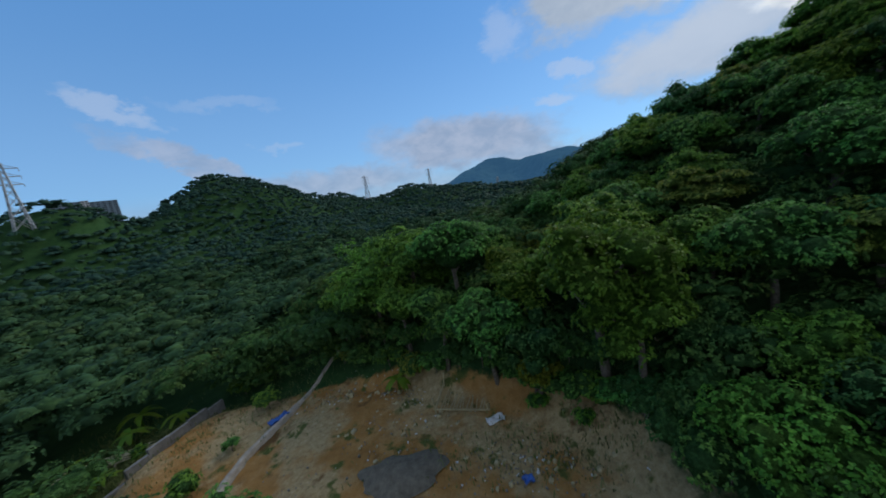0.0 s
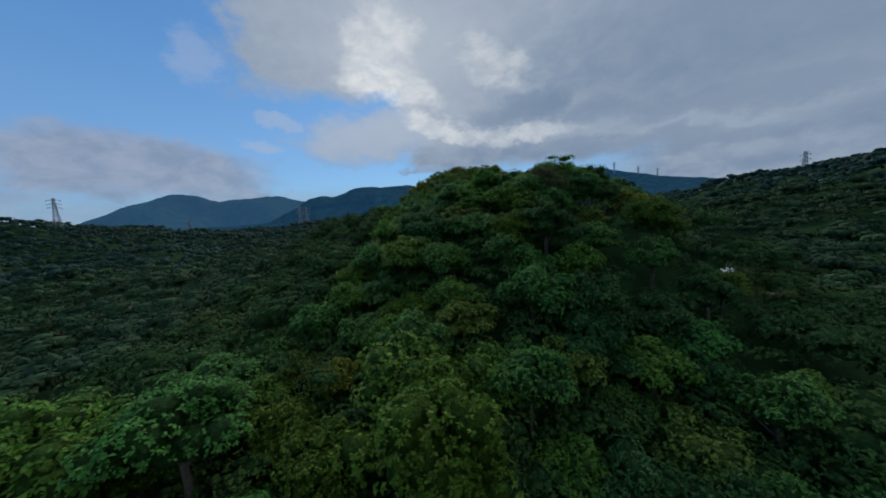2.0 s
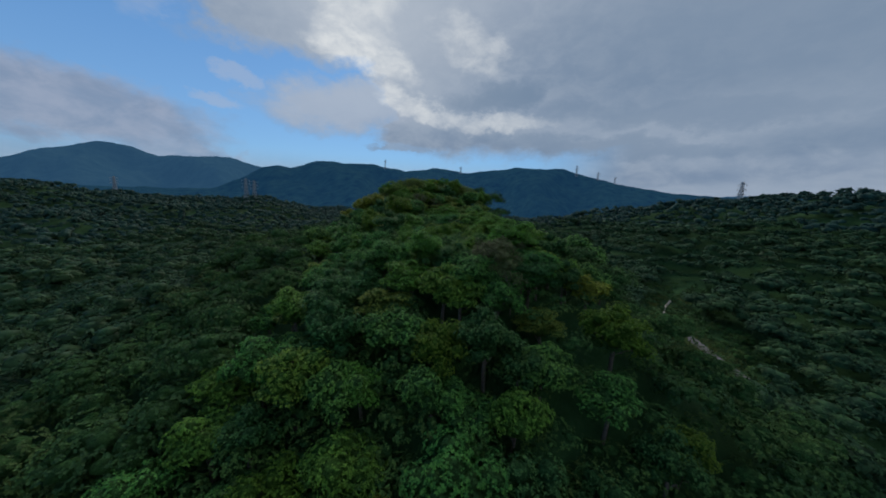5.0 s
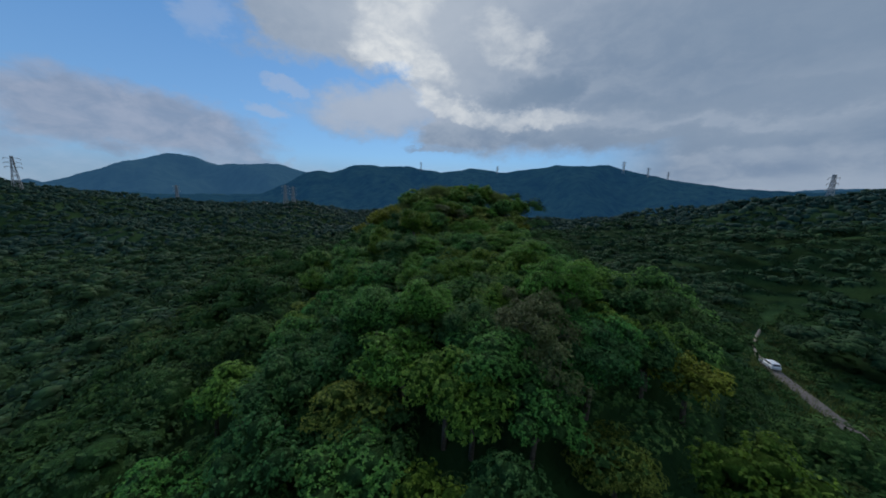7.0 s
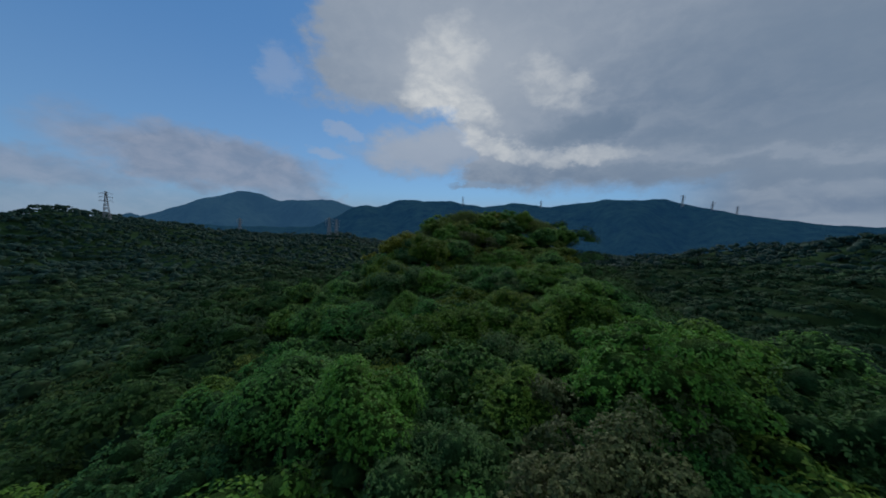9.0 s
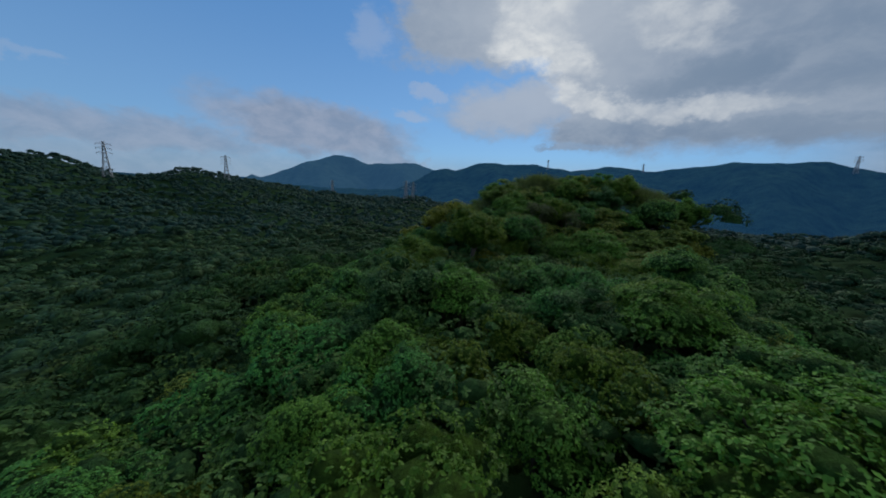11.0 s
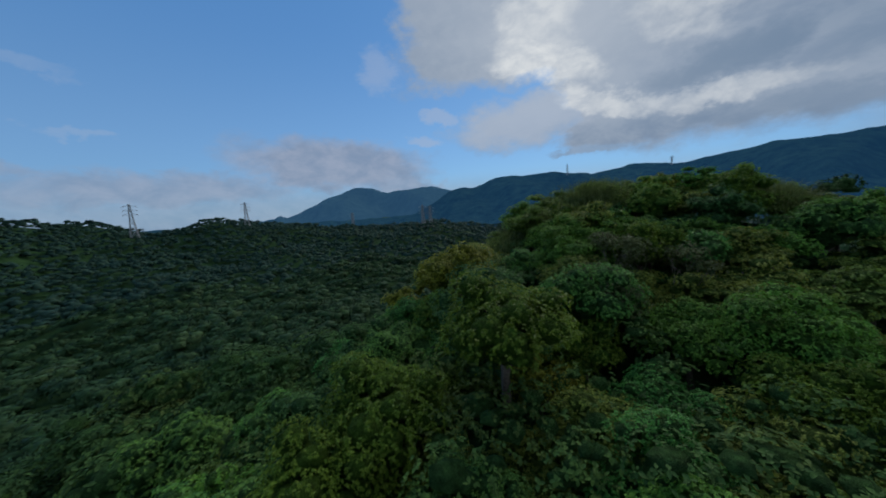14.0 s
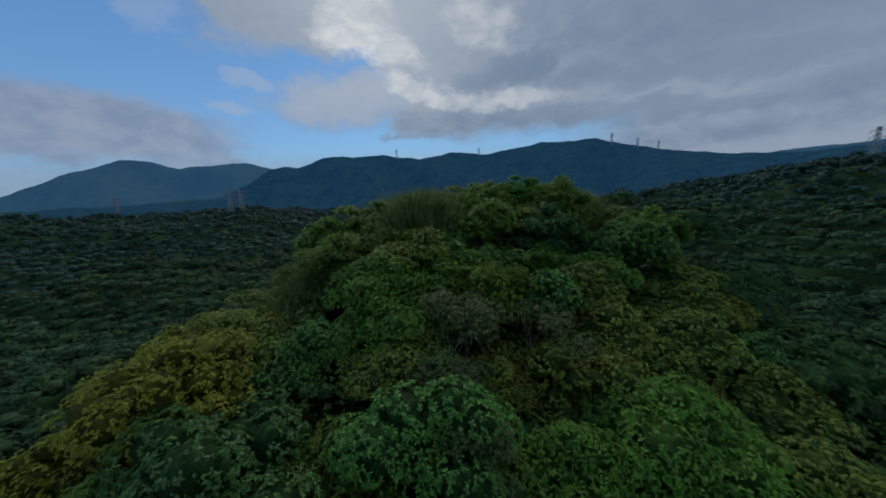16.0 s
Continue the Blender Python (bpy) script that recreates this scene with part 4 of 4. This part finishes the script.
def car(x, y, turn):
    thing = new("car")
    thing.matrix_world = pose(x, y, float(land(x, y)) + 0.48, 0, 0, turn)
    prof = [(-2.05, 0.42), (-2.1, 0.75), (-2.0, 0.98), (-1.75, 1.05), (1.0, 0.98), (1.9, 0.86), (2.12, 0.66), (2.1, 0.36), (1.7, 0.26), (-1.8, 0.26)]
    cab = [(-1.95, 1.0), (-1.7, 1.46), (-1.3, 1.56), (0.2, 1.55), (0.55, 1.47), (1.15, 0.98)]

    def loft(profile, half, inset):
        bm = bmesh.new()
        rings = []
        for yy, k in ((-half, inset), (-half * 0.86, 0.0), (half * 0.86, 0.0), (half, inset)):
            rings.append([bm.verts.new((px * (1 - 0.02 * (k > 0)), yy, pz - k * 0.12 * (pz > 0.6))) for px, pz in profile])
        n = len(profile)
        for a, b in zip(rings[:-1], rings[1:]):
            for i in range(n):
                bm.faces.new((a[i], a[(i + 1) % n], b[(i + 1) % n], b[i]))
        bm.faces.new(rings[0][::-1])
        bm.faces.new(rings[-1])
        bmesh.ops.recalc_face_normals(bm, faces=bm.faces)
        return bm

    part("body", loft(prof, 0.86, 1.0), WHITE, thing)
    cabin = part("cabin", loft(cab, 0.76, 0.6), WHITE, thing)
    for pts4 in (((-1.9, 1.06), (-1.68, 1.42)), ((0.62, 1.42), (1.08, 1.06))):
        bm = bmesh.new()
        (xa, za), (xb, zb) = pts4
        s = -0.02 if xa < 0 else 0.02
        vs = [bm.verts.new(p) for p in ((xa + s, -0.62, za + .02), (xa + s, 0.62, za + .02), (xb + s, 0.55, zb + .02), (xb + s, -0.55, zb + .02))]
        bm.faces.new(vs)
        g = bmesh.ops.extrude_face_region(bm, geom=list(bm.faces))
        bmesh.ops.translate(bm, verts=[e for e in g["geom"] if isinstance(e, bmesh.types.BMVert)], vec=(s, 0, 0.01))
        part("windscreen", bm, GLASS, cabin)
    for s in (-1, 1):
        bm = bmesh.new()
        box(bm, -1.35, 0.45, s * 0.745 - 0.02, s * 0.745 + 0.02, 1.06, 1.40)
        part("side_window", bm, GLASS, cabin)
    for wx in (-1.3, 1.35):
        for s in (-1, 1):
            bm = bmesh.new()
            bmesh.ops.create_cone(bm, cap_ends=True, segments=20, radius1=0.31, radius2=0.31, depth=0.2, matrix=Matrix.Translation((wx, s * 0.78, 0.31)) @ Matrix.Rotation(radians(90), 4, "X"))
            wheel = part("wheel", bm, RUBBER, thing)
            bm = bmesh.new()
            bmesh.ops.create_cone(bm, cap_ends=True, segments=14, radius1=0.19, radius2=0.17, depth=0.05, matrix=Matrix.Translation((wx, s * 0.89, 0.31)) @ Matrix.Rotation(radians(90), 4, "X"))
            part("rim", bm, STEEL, wheel)
    return tagged(thing, "white hatchback car parked on the narrow track", "car")


car(117.6, 1.0, 24)

# ---------------------------------------------------------------- the clearing
ribbon("footpath", [(-15.5, 42), (-16.6, 39.5), (-17.9, 35), (-18.9, 31.3), (-19.6, 28.5), (-20.6, 25.5), (-20.8, 22.5), (-19.8, 18), (-18, 12)], 0.85, PATH_DIRT,
       "pale trodden footpath across the clearing", "path", -0.1, 0.1, 8)


ribbon("trail", TRACK_LINE[1:5], 0.8, PATH_DIRT, "faint trodden trail through the grass beyond the track", "path", 0.12, 0.2, 6)


def wall_run(points, height, thick):
    thing = new("low_wall")
    for (xa, ya), (xb, yb) in zip(points[:-1], points[1:]):
        n = max(1, round(math.hypot(xb - xa, yb - ya) / 2.0))
        for k in range(n):
            x0, y0, x1, y1 = (xa + (xb - xa) * k / n, ya + (yb - ya) * k / n, xa + (xb - xa) * (k + 1) / n, ya + (yb - ya) * (k + 1) / n)
            bm = bmesh.new()
            a = math.atan2(y1 - y0, x1 - x0)
            ln = math.hypot(x1 - x0, y1 - y0)
            box(bm, 0.01, ln - 0.01, -thick / 2, thick / 2, -0.4, height)
            bmesh.ops.bevel(bm, geom=list(bm.edges), offset=0.03, segments=1, affect="EDGES")
            bmesh.ops.transform(bm, matrix=Matrix.Translation((x0, y0, float(land(x0, y0)))) @ Matrix.Rotation(a, 4, "Z"), verts=bm.verts)
            part("wall_panel", bm, CONCRETE, thing)
    return tagged(thing, "low weathered grey concrete wall beside the clearing", "wall")


wall_run([(-34.2, 20), (-33.1, 24), (-31.4, 29.6), (-29.8, 35.5)], 1.0, 0.35)


def pole_stack(x, y, turn, length, rows, label):
    """Bamboo poles lashed on short crossbars over low posts."""
    r = np.random.default_rng(31)
    thing = new("bamboo_trellis")
    thing.matrix_world = pose(x, y, float(land(x, y)), 0, 0, turn)
    for k in range(rows):
        bm = bmesh.new()
        yy = (k - rows / 2) * 0.22
        beam(bm, (-length / 2 + r.uniform(-.6, .6), yy + r.uniform(-.1, .1), 1.15 + r.uniform(-.05, .15)), (length / 2 + r.uniform(-.6, .6), yy + r.uniform(-.15, .15), 1.15 + r.uniform(-.05, .15)), 0.07)
        part("pole", bm, BAMBOO, thing)
    for q in np.linspace(-0.42, 0.42, 5):
        bm = bmesh.new()
        beam(bm, (q * length, -rows * 0.16, 1.07), (q * length + 0.2, rows * 0.16, 1.07), 0.08)
        part("crossbar", bm, BAMBOO, thing)
        for s in (-1, 1):
            bm = bmesh.new()
            beam(bm, (q * length, s * rows * 0.13, -0.3), (q * length, s * rows * 0.13, 1.1), 0.08)
            part("post", bm, BAMBOO, thing)
    return tagged(thing, label, "trellis")


pole_stack(-39.0, 31.2, 22, 9.5, 8, "long low trellis of dry bamboo poles over green plants")


def shack_frame(x, y, turn):
    thing = new("collapsed_hut")
    thing.matrix_world = pose(x, y, float(land(x, y)), 0, 0, turn)
    r = np.random.default_rng(12)
    for sx, sy, h in ((-2.4, -1.5, 1.6), (-2.3, 1.4, 2.3), (2.4, -1.4, 0.9), (2.3, 1.5, 1.2)):
        bm = bmesh.new()
        beam(bm, (sx, sy, -0.3), (sx + r.uniform(-.3, .3), sy, h), 0.1)
        part("post", bm, BAMBOO, thing)
    for a, b in (((-2.6, -1.5, 0.5), (2.6, -1.4, 0.35)), ((-2.4, 1.5, 0.7), (2.5, 1.4, 0.4)), ((-2.4, -1.6, 0.6), (-2.3, 1.6, 0.8)), ((2.4, -1.5, 0.4), (2.3, 1.6, 0.5))):
        bm = bmesh.new()
        beam(bm, a, b, 0.11)
        part("rail", bm, BAMBOO, thing)
    for k in range(16):
        bm = bmesh.new()
        xx = -2.3 + k * 0.3
        beam(bm, (xx, -1.6, 0.5 + r.uniform(-.1, .1)), (xx + r.uniform(-.5, .5), 1.5, 0.55 + r.uniform(-.15, .15)), 0.06)
        part("lath", bm, BAMBOO, thing)
    return tagged(thing, "collapsed hut of grey-brown bamboo poles and laths", "hut")


shack_frame(-0.4, 26.2, -14)


def tarp(x, y, turn, w, d, mat, label, seed):
    r = np.random.default_rng(seed)
    n = 9
    u, v = np.meshgrid(np.linspace(-w / 2, w / 2, n), np.linspace(-d / 2, d / 2, n))
    z = 0.12 + 0.16 * np.sin(u * 3.1 / w * 2 + r.uniform(0, 6)) * np.cos(v * 5 / d) + r.uniform(-0.05, 0.05, u.shape)
    top = np.stack([u + r.uniform(-.05, .05, u.shape), v, z + 0.06], -1).reshape(-1, 3)
    bot = top - (0, 0, 0.05)
    i = np.arange((n - 1) * n).reshape(n - 1, n)[:, :-1].ravel()
    f = np.stack([i, i + 1, i + n + 1, i + n], 1)
    m = n * n
    rim = [k for k in range(n)] + [n * k + n - 1 for k in range(1, n)] + [n * n - 1 - k for k in range(1, n)] + [n * (n - 1 - k) for k in range(1, n - 1)]
    side = np.array([(rim[k], rim[k - 1], rim[k - 1] + m, rim[k] + m) for k in range(len(rim))])
    ob = mesh_object("tarpaulin", np.concatenate([top, bot]), np.concatenate([f, f[:, ::-1] + m, side]), mat, None, True)
    ob.matrix_world = pose(x, y, float(land(x, y)) + 0.12, 0, 0, turn)
    return tagged(ob, label, "tarpaulin", "tarpaulins")


tarp(-19.8, 29.6, 60, 2.0, 0.9, TARP, "crumpled blue plastic tarpaulin beside the footpath", 3)
tarp(2.9, 17.1, 20, 0.7, 0.6, TARP, "small scrap of bright blue tarpaulin on bare soil", 4)
tarp(-33.5, 21.5, 70, 3.0, 1.2, TARP, "dark blue tarpaulin over the end of the wall", 5)
tarp(1.9, 23.0, 10, 1.5, 0.8, RUBBISH, "heap of pale plastic sheeting on bare soil", 6)

# burnt patch: a low mound of ash with a ragged rim
r0 = np.random.default_rng(44)
ang = np.linspace(0, 2 * np.pi, 40, endpoint=False)
rad = 1 + 0.12 * np.sin(3 * ang) + 0.08 * np.sin(7 * ang + 1) + r0.uniform(-.04, .04, 40)
av = [(-5.6, 19.6, float(land(-5.6, 19.6)) + 0.55)]
for q in (0.35, 0.7, 1.0):
    for t, ra in zip(ang, rad):
        ax, ay = -5.6 + 3.2 * q * ra * math.cos(t), 19.6 + 2.0 * q * ra * math.sin(t)
        av.append((ax, ay, float(land(ax, ay)) + (0.5 if q < 0.5 else 0.42 if q < 0.9 else 0.12) + r0.uniform(-.04, .04)))
tri = np.array([(0, 1 + i, 1 + (i + 1) % 40) for i in range(40)])
qd = np.array([(1 + k * 40 + i, 1 + (k + 1) * 40 + i, 1 + (k + 1) * 40 + (i + 1) % 40, 1 + k * 40 + (i + 1) % 40) for k in range(2) for i in range(40)])
tagged(mesh_object("burnt_patch", np.array(av), [tri, qd], ASH, None, True), "low dark grey heap of ash and burnt soil", "burnt patch")

# scattered rubbish and stones
r0 = np.random.default_rng(45)


def litter(name, n, places, size, mat, label, seed):
    r = np.random.default_rng(seed)
    which = r.integers(len(places), size=n)
    c = np.array(places)[which]
    px, py = c[:, 0] + r.standard_normal(n) * c[:, 2], c[:, 1] + r.standard_normal(n) * c[:, 3]
    s = size * r.uniform(0.4, 1.7, n)
    cube = np.array([(x, y, z) for x in (-1, 1) for y in (-1, 1) for z in (-1, 1)], float) * 0.5
    faces = np.array([(0, 1, 3, 2), (4, 6, 7, 5), (0, 4, 5, 1), (2, 3, 7, 6), (0, 2, 6, 4), (1, 5, 7, 3)])
    v = cube[None] * r.uniform(0.3, 1.0, (n, 1, 3)) * s[:, None, None] + r.uniform(-.12, .12, (n, 8, 3)) * s[:, None, None]
    t = r.uniform(0, 6.28, n)
    vx, vy = v[..., 0] * np.cos(t)[:, None] - v[..., 1] * np.sin(t)[:, None], v[..., 0] * np.sin(t)[:, None] + v[..., 1] * np.cos(t)[:, None]
    w = np.stack([vx + px[:, None], vy + py[:, None], v[..., 2] + (land(px, py) + 0.05)[:, None]], -1)
    f = (faces[None] + (np.arange(n) * 8)[:, None, None]).reshape(-1, 4)
    return tagged(mesh_object(name, w, f, mat), label, "litter", kind="stuff")


RUBBLE = plain("rubble", (0.20, 0.18, 0.15), 0.95, 0, 0.3, 3.0)
HEAPS = [(-13, 31.5, 2.4, 1.4), (-9, 28, 2.5, 2.0), (-6, 30, 2.0, 1.0), (2, 18, 3.0, 1.5), (-5, 24, 5.0, 3.0), (6, 19, 2.5, 1.5)]
litter("rubbish", 170, HEAPS, 0.11, RUBBISH, "scattered pale plastic rubbish on the bare ground", 46)
litter("stones", 900, [*HEAPS, (-10, 22, 8, 4)], 0.10, RUBBLE, "loose grey stones and rubble on the clearing", 47)
litter("sticks", 160, [*HEAPS, (10, 18, 3, 1.5)], 0.3, BAMBOO, "dry broken sticks on the ground", 48)


def banana(x, y, size, seed):
    """A banana plant: a short stem with long arched leaves."""
    r = np.random.default_rng(seed)
    thing = new("banana_plant")
    thing.matrix_world = pose(x, y, float(land(x, y)), 0, 0, r.uniform(0, 360))
    v, f = limb([(0, 0, -0.3), (0.02, 0, size * 0.3), (0, 0.03, size * 0.62)], [0.14, 0.12, 0.07])
    mesh_object("stem", v, f, LEAF["bright"], thing, True)
    for k in range(9):
        a = k * 2.4 + r.uniform(-.3, .3)
        ln, rise = size * r.uniform(0.6, 0.85), r.uniform(0.35, 0.9)
        q = np.linspace(0, 1, 8)
        out, up = ln * q, size * 0.6 + ln * (rise * q - (0.55 + rise * 0.6) * q ** 2)
        w = size * 0.11 * np.sin(np.pi * np.clip(q * 0.93 + 0.07, 0, 1)) ** 0.7
        ctr = np.stack([out * math.cos(a), out * math.sin(a), up], 1)
        sd = np.array([-math.sin(a), math.cos(a), 0])
        vv = np.stack([ctr + sd * w[:, None] - (0, 0, 0.05), ctr, ctr - sd * w[:, None] - (0, 0, 0.05)], 1).reshape(-1, 3)
        j = np.arange(7)[:, None] * 3
        ff = np.concatenate([j + (0, 1, 4, 3), j + (1, 2, 5, 4)])
        mesh_object("leaf", vv, ff, LEAF["bright"], thing, True)
    return tagged(thing, "bright green banana plant with long arched leaves", "banana plant", "banana plants")


for n, (x, y, sz) in enumerate(((-41, 34.5, 3.0), (-44, 31, 2.6), (-37.5, 28.0, 2.2), (-46, 27.5, 2.8), (-36, 36, 2.6), (-43, 38, 3.2), (-7.0, 30.2, 2.6), (-4.8, 31.5, 2.2), (-40, 25, 2.4))):
    banana(x, y, sz, 70 + n)


def shrub(x, y, size, mat, label, seed):
    r = np.random.default_rng(seed)
    thing = new("shrub")
    thing.matrix_world = pose(x, y, float(land(x, y)), 0, 0, r.uniform(0, 360))
    c, rd = lobes(r, 12, size * 0.6, size * 0.5, size * 0.32)
    c = c + (0, 0, size * 0.5)
    lv, lf = leaf_cloud(r, c, rd, int(420 * size), 0.2, 0.3)
    # lumps of the darkened inner green fill the bush as its inner shade
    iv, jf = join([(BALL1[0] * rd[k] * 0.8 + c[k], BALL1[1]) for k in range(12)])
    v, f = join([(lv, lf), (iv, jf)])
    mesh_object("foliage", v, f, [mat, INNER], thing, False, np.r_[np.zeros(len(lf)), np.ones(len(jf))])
    v, f = join([limb([(0, 0, -0.2), (0.05, 0.02, size * 0.3), c[k]], [0.05, 0.04, 0.02], 5) for k in range(5)])
    mesh_object("stems", v, f, BARK, thing)
    return tagged(thing, label, "shrub", "shrubs")


for n, (x, y, sz, kd) in enumerate(((-22.3, 32.4, 2.2, "green"), (-22.6, 26.3, 1.2, "dark"), (-23.5, 21.8, 2.0, "green"), (-14.5, 36.5, 1.8, "olive"), (0.8, 29.5, 2.4, "green"), (3.0, 28.5, 2.2, "blue"),
                                (-3.8, 33.0, 2.4, "dark"), (5.5, 22.5, 1.4, "green"), (8.0, 19.5, 1.2, "green"), (-29, 38.5, 2.4, "bright"), (-26, 39.5, 2.6, "green"), (-21, 41.5, 2.8, "blue"),
                                (-12, 39.8, 2.4, "green"), (-8, 36.5, 2.4, "dark"), (-37, 23, 1.8, "green"), (-35.8, 30.5, 1.4, "bright"))):
    shrub(x, y, sz, LEAF[kd], "low green shrub on the edge of the clearing", 90 + n)
for n, (x, y, sz, kd) in enumerate(((-16.0, 38.8, 2.6, "green"), (-11.6, 34.8, 2.4, "dark"), (-8.2, 33.0, 2.6, "green"), (-5.4, 31.6, 2.4, "olive"), (-2.8, 29.6, 2.6, "dark"), (-0.4, 28.2, 2.8, "blue"), (1.8, 27.0, 2.8, "blue"),
                                (3.4, 25.6, 2.6, "dark"), (4.9, 24.3, 2.2, "dark"), (6.4, 22.9, 2.2, "green"), (7.7, 21.5, 2.2, "dark"), (9.0, 20.0, 2.4, "green"), (10.0, 18.8, 2.4, "dark"), (11.0, 17.4, 2.8, "blue"), (11.6, 16.0, 3.2, "blue"),
                                (11.9, 14.5, 3.4, "blue"), (12.0, 12.8, 3.4, "dark"), (6.6, 24.6, 3.2, "green"), (-1.5, 30.6, 3.2, "green"), (2.6, 28.6, 3.4, "dark"), (10.2, 20.8, 3.2, "dark"), (13.0, 15.6, 3.6, "blue"), (-6.0, 33.6, 3.4, "dark"), (8.4, 22.8, 3.2, "dark"))):
    shrub(x, y, sz, LEAF[kd], "dense green bush where the forest meets the clearing", 190 + n)


def bamboo_clump(x, y, size, seed):
    """Tall arching bamboo: thin culms with drooping leafy tips."""
    r = np.random.default_rng(seed)
    thing = new("bamboo_clump")
    thing.matrix_world = pose(x, y, float(land(x, y)), 0, 0, r.uniform(0, 360))
    culms, tips, rads = [], [], []
    for k in range(16):
        a, lean = r.uniform(0, 6.28), r.uniform(0.12, 0.42) * size
        h = size * r.uniform(0.75, 1.05)
        q = np.linspace(0, 1, 6)
        p = np.stack([lean * q ** 2 * math.cos(a), lean * q ** 2 * math.sin(a), h * (q - 0.16 * q ** 3)], 1) + (r.uniform(-.5, .5), r.uniform(-.5, .5), 0)
        culms.append(limb(p, np.linspace(0.06, 0.02, 6), 5))
        for z in (0.55, 0.75, 0.92, 1.0):
            i = z * 5
            tips.append(p[int(i)] * (1 - i % 1) + p[min(5, int(i) + 1)] * (i % 1))
            rads.append((0.9, 0.9, 0.8))
    v, f = join(culms)
    mesh_object("culms", v, f, LEAF["grass"], thing, True)
    lv, lf = leaf_cloud(r, np.array(tips), np.array(rads), 2600, 0.34, 0.8)
    mesh_object("foliage", lv, lf, LEAF["green"], thing)
    return tagged(thing, "tall arching green bamboo clump at the forest edge", "bamboo", "bamboo clumps")


for n, (x, y, sz) in enumerate(((-9.5, 50, 11), (-14, 54, 12), (-6, 43, 9), (-17, 49, 9))):
    bamboo_clump(x, y, sz, 130 + n)


def bare_tree(x, y, height, seed):
    """A nearly leafless grey tree with forked twigs and a little dry foliage."""
    r = np.random.default_rng(seed)
    thing = new("bare_tree")
    thing.matrix_world = pose(x, y, float(land(x, y)), 0, 0, r.uniform(0, 360))
    pieces, ends = [], []

    def grow(p, d, ln, rad, level):
        m = p + d * ln * 0.5 + r.standard_normal(3) * ln * 0.06
        e = p + d * ln + r.standard_normal(3) * ln * 0.08
        pieces.append(limb([p, m, e], [rad, rad * 0.8, rad * 0.55], 5))
        if level == 0:
            ends.append(e)
            return
        for _ in range(3):
            nd = d + r.standard_normal(3) * (0.5, 0.5, 0.3) + (0, 0, 0.12)
            grow(e, nd / np.linalg.norm(nd), ln * 0.68, rad * 0.55, level - 1)

    grow(np.array((0, 0, -0.5)), np.array((0.05, 0, 1.0)), height * 0.42, 0.10, 4)
    v, f = join(pieces)
    mesh_object("branchwork", v, f, DEAD, thing, True)
    e = np.array(ends)
    lv, lf = leaf_cloud(r, e, np.full((len(e), 3), 0.5), 6500, 0.13, 0.4)
    mesh_object("foliage", lv, lf, LEAF["dry"], thing)
    return tagged(thing, "grey half-bare tree with thin dry twigs", "tree", "bare trees")


for n, (x, y, h) in enumerate(((79.5, 65.5, 7.2), (82.0, 63.0, 6.8), (76.8, 64.0, 6.6), (43.0, 25.6, 6.4), (42.4, 22.6, 6.2), (45.5, 24.3, 6.4), (47.3, 26.5, 6.0))):
    bare_tree(x, y, h, 150 + n)


def tall_grass(name, places, n, height, seed, label):
    """Blades of tall grass in tufts, as one object."""
    r = np.random.default_rng(seed)
    c = np.array(places)[r.integers(len(places), size=n)]
    px, py = c[:, 0] + r.standard_normal(n) * c[:, 2], c[:, 1] + r.standard_normal(n) * c[:, 3]
    z = land(px, py) + c[:, 4]
    a, h = r.uniform(0, 6.28, n), height * r.uniform(0.55, 1.1, n)
    lean = h * r.uniform(0.15, 0.5, n)
    dirx, diry = np.cos(a), np.sin(a)
    w = 0.035
    rows = []
    for q, ww in ((0, 1.0), (0.5, 0.8), (1.0, 0.08)):
        bx, by, bz = px + dirx * lean * q * q, py + diry * lean * q * q, z + h * (q - 0.2 * q * q)
        rows += [np.stack([bx - diry * w * ww, by + dirx * w * ww, bz], 1), np.stack([bx + diry * w * ww, by - dirx * w * ww, bz], 1)]
    v = np.stack(rows, 1).reshape(-1, 3)
    i = np.arange(n)[:, None] * 6
    f = np.concatenate([i + (0, 1, 3, 2), i + (2, 3, 5, 4)])
    return tagged(mesh_object(name, v, f, LEAF["grass"]), label, "grass", kind="stuff")


tall_grass("silver_grass", [(86.3, 82.8, 1.5, 1.2, 3.6), (90.8, 84.7, 1.8, 1.2, 5.4), (95.0, 85.2, 1.6, 1.2, 7.0), (83.2, 82.0, 1.4, 1.4, 3.2), (78.5, 79.5, 1.5, 1.5, 2.6), (105.0, 69.6, 1.8, 1.4, 1.6),
                            (108.0, 67.0, 1.8, 1.5, 2.4), (107.4, 63.5, 2.0, 1.6, 2.0), (88.5, 74.0, 1.6, 1.2, 3.4)], 26000, 3.6, 61,
           "tall pale green grass near the hilltop")
tall_grass("track_grass", [(x, y + o, 2.6, 1.6, 0.1) for x, y in TRACK_LINE[1:9] for o in (-3.6, 3.6)], 9000, 1.1, 62, "rough green grass beside the track")
tall_grass("garden_grass", [(-40, 29, 3, 2, 0), (-38, 33, 2.5, 2, 0), (-44, 34, 3, 3, 0), (-36, 26, 1.5, 3, 0)], 6000, 0.8, 63, "green vegetable patch and grass beside the wall")
tall_grass("weeds", [(-20, 34, 5, 4, 0.2), (-28, 28, 3, 5, 0.2), (2, 20, 5, 2, 0.2), (8, 19, 3, 2, 0.2)], 2500, 0.5, 64, "thin weeds on the bare soil")
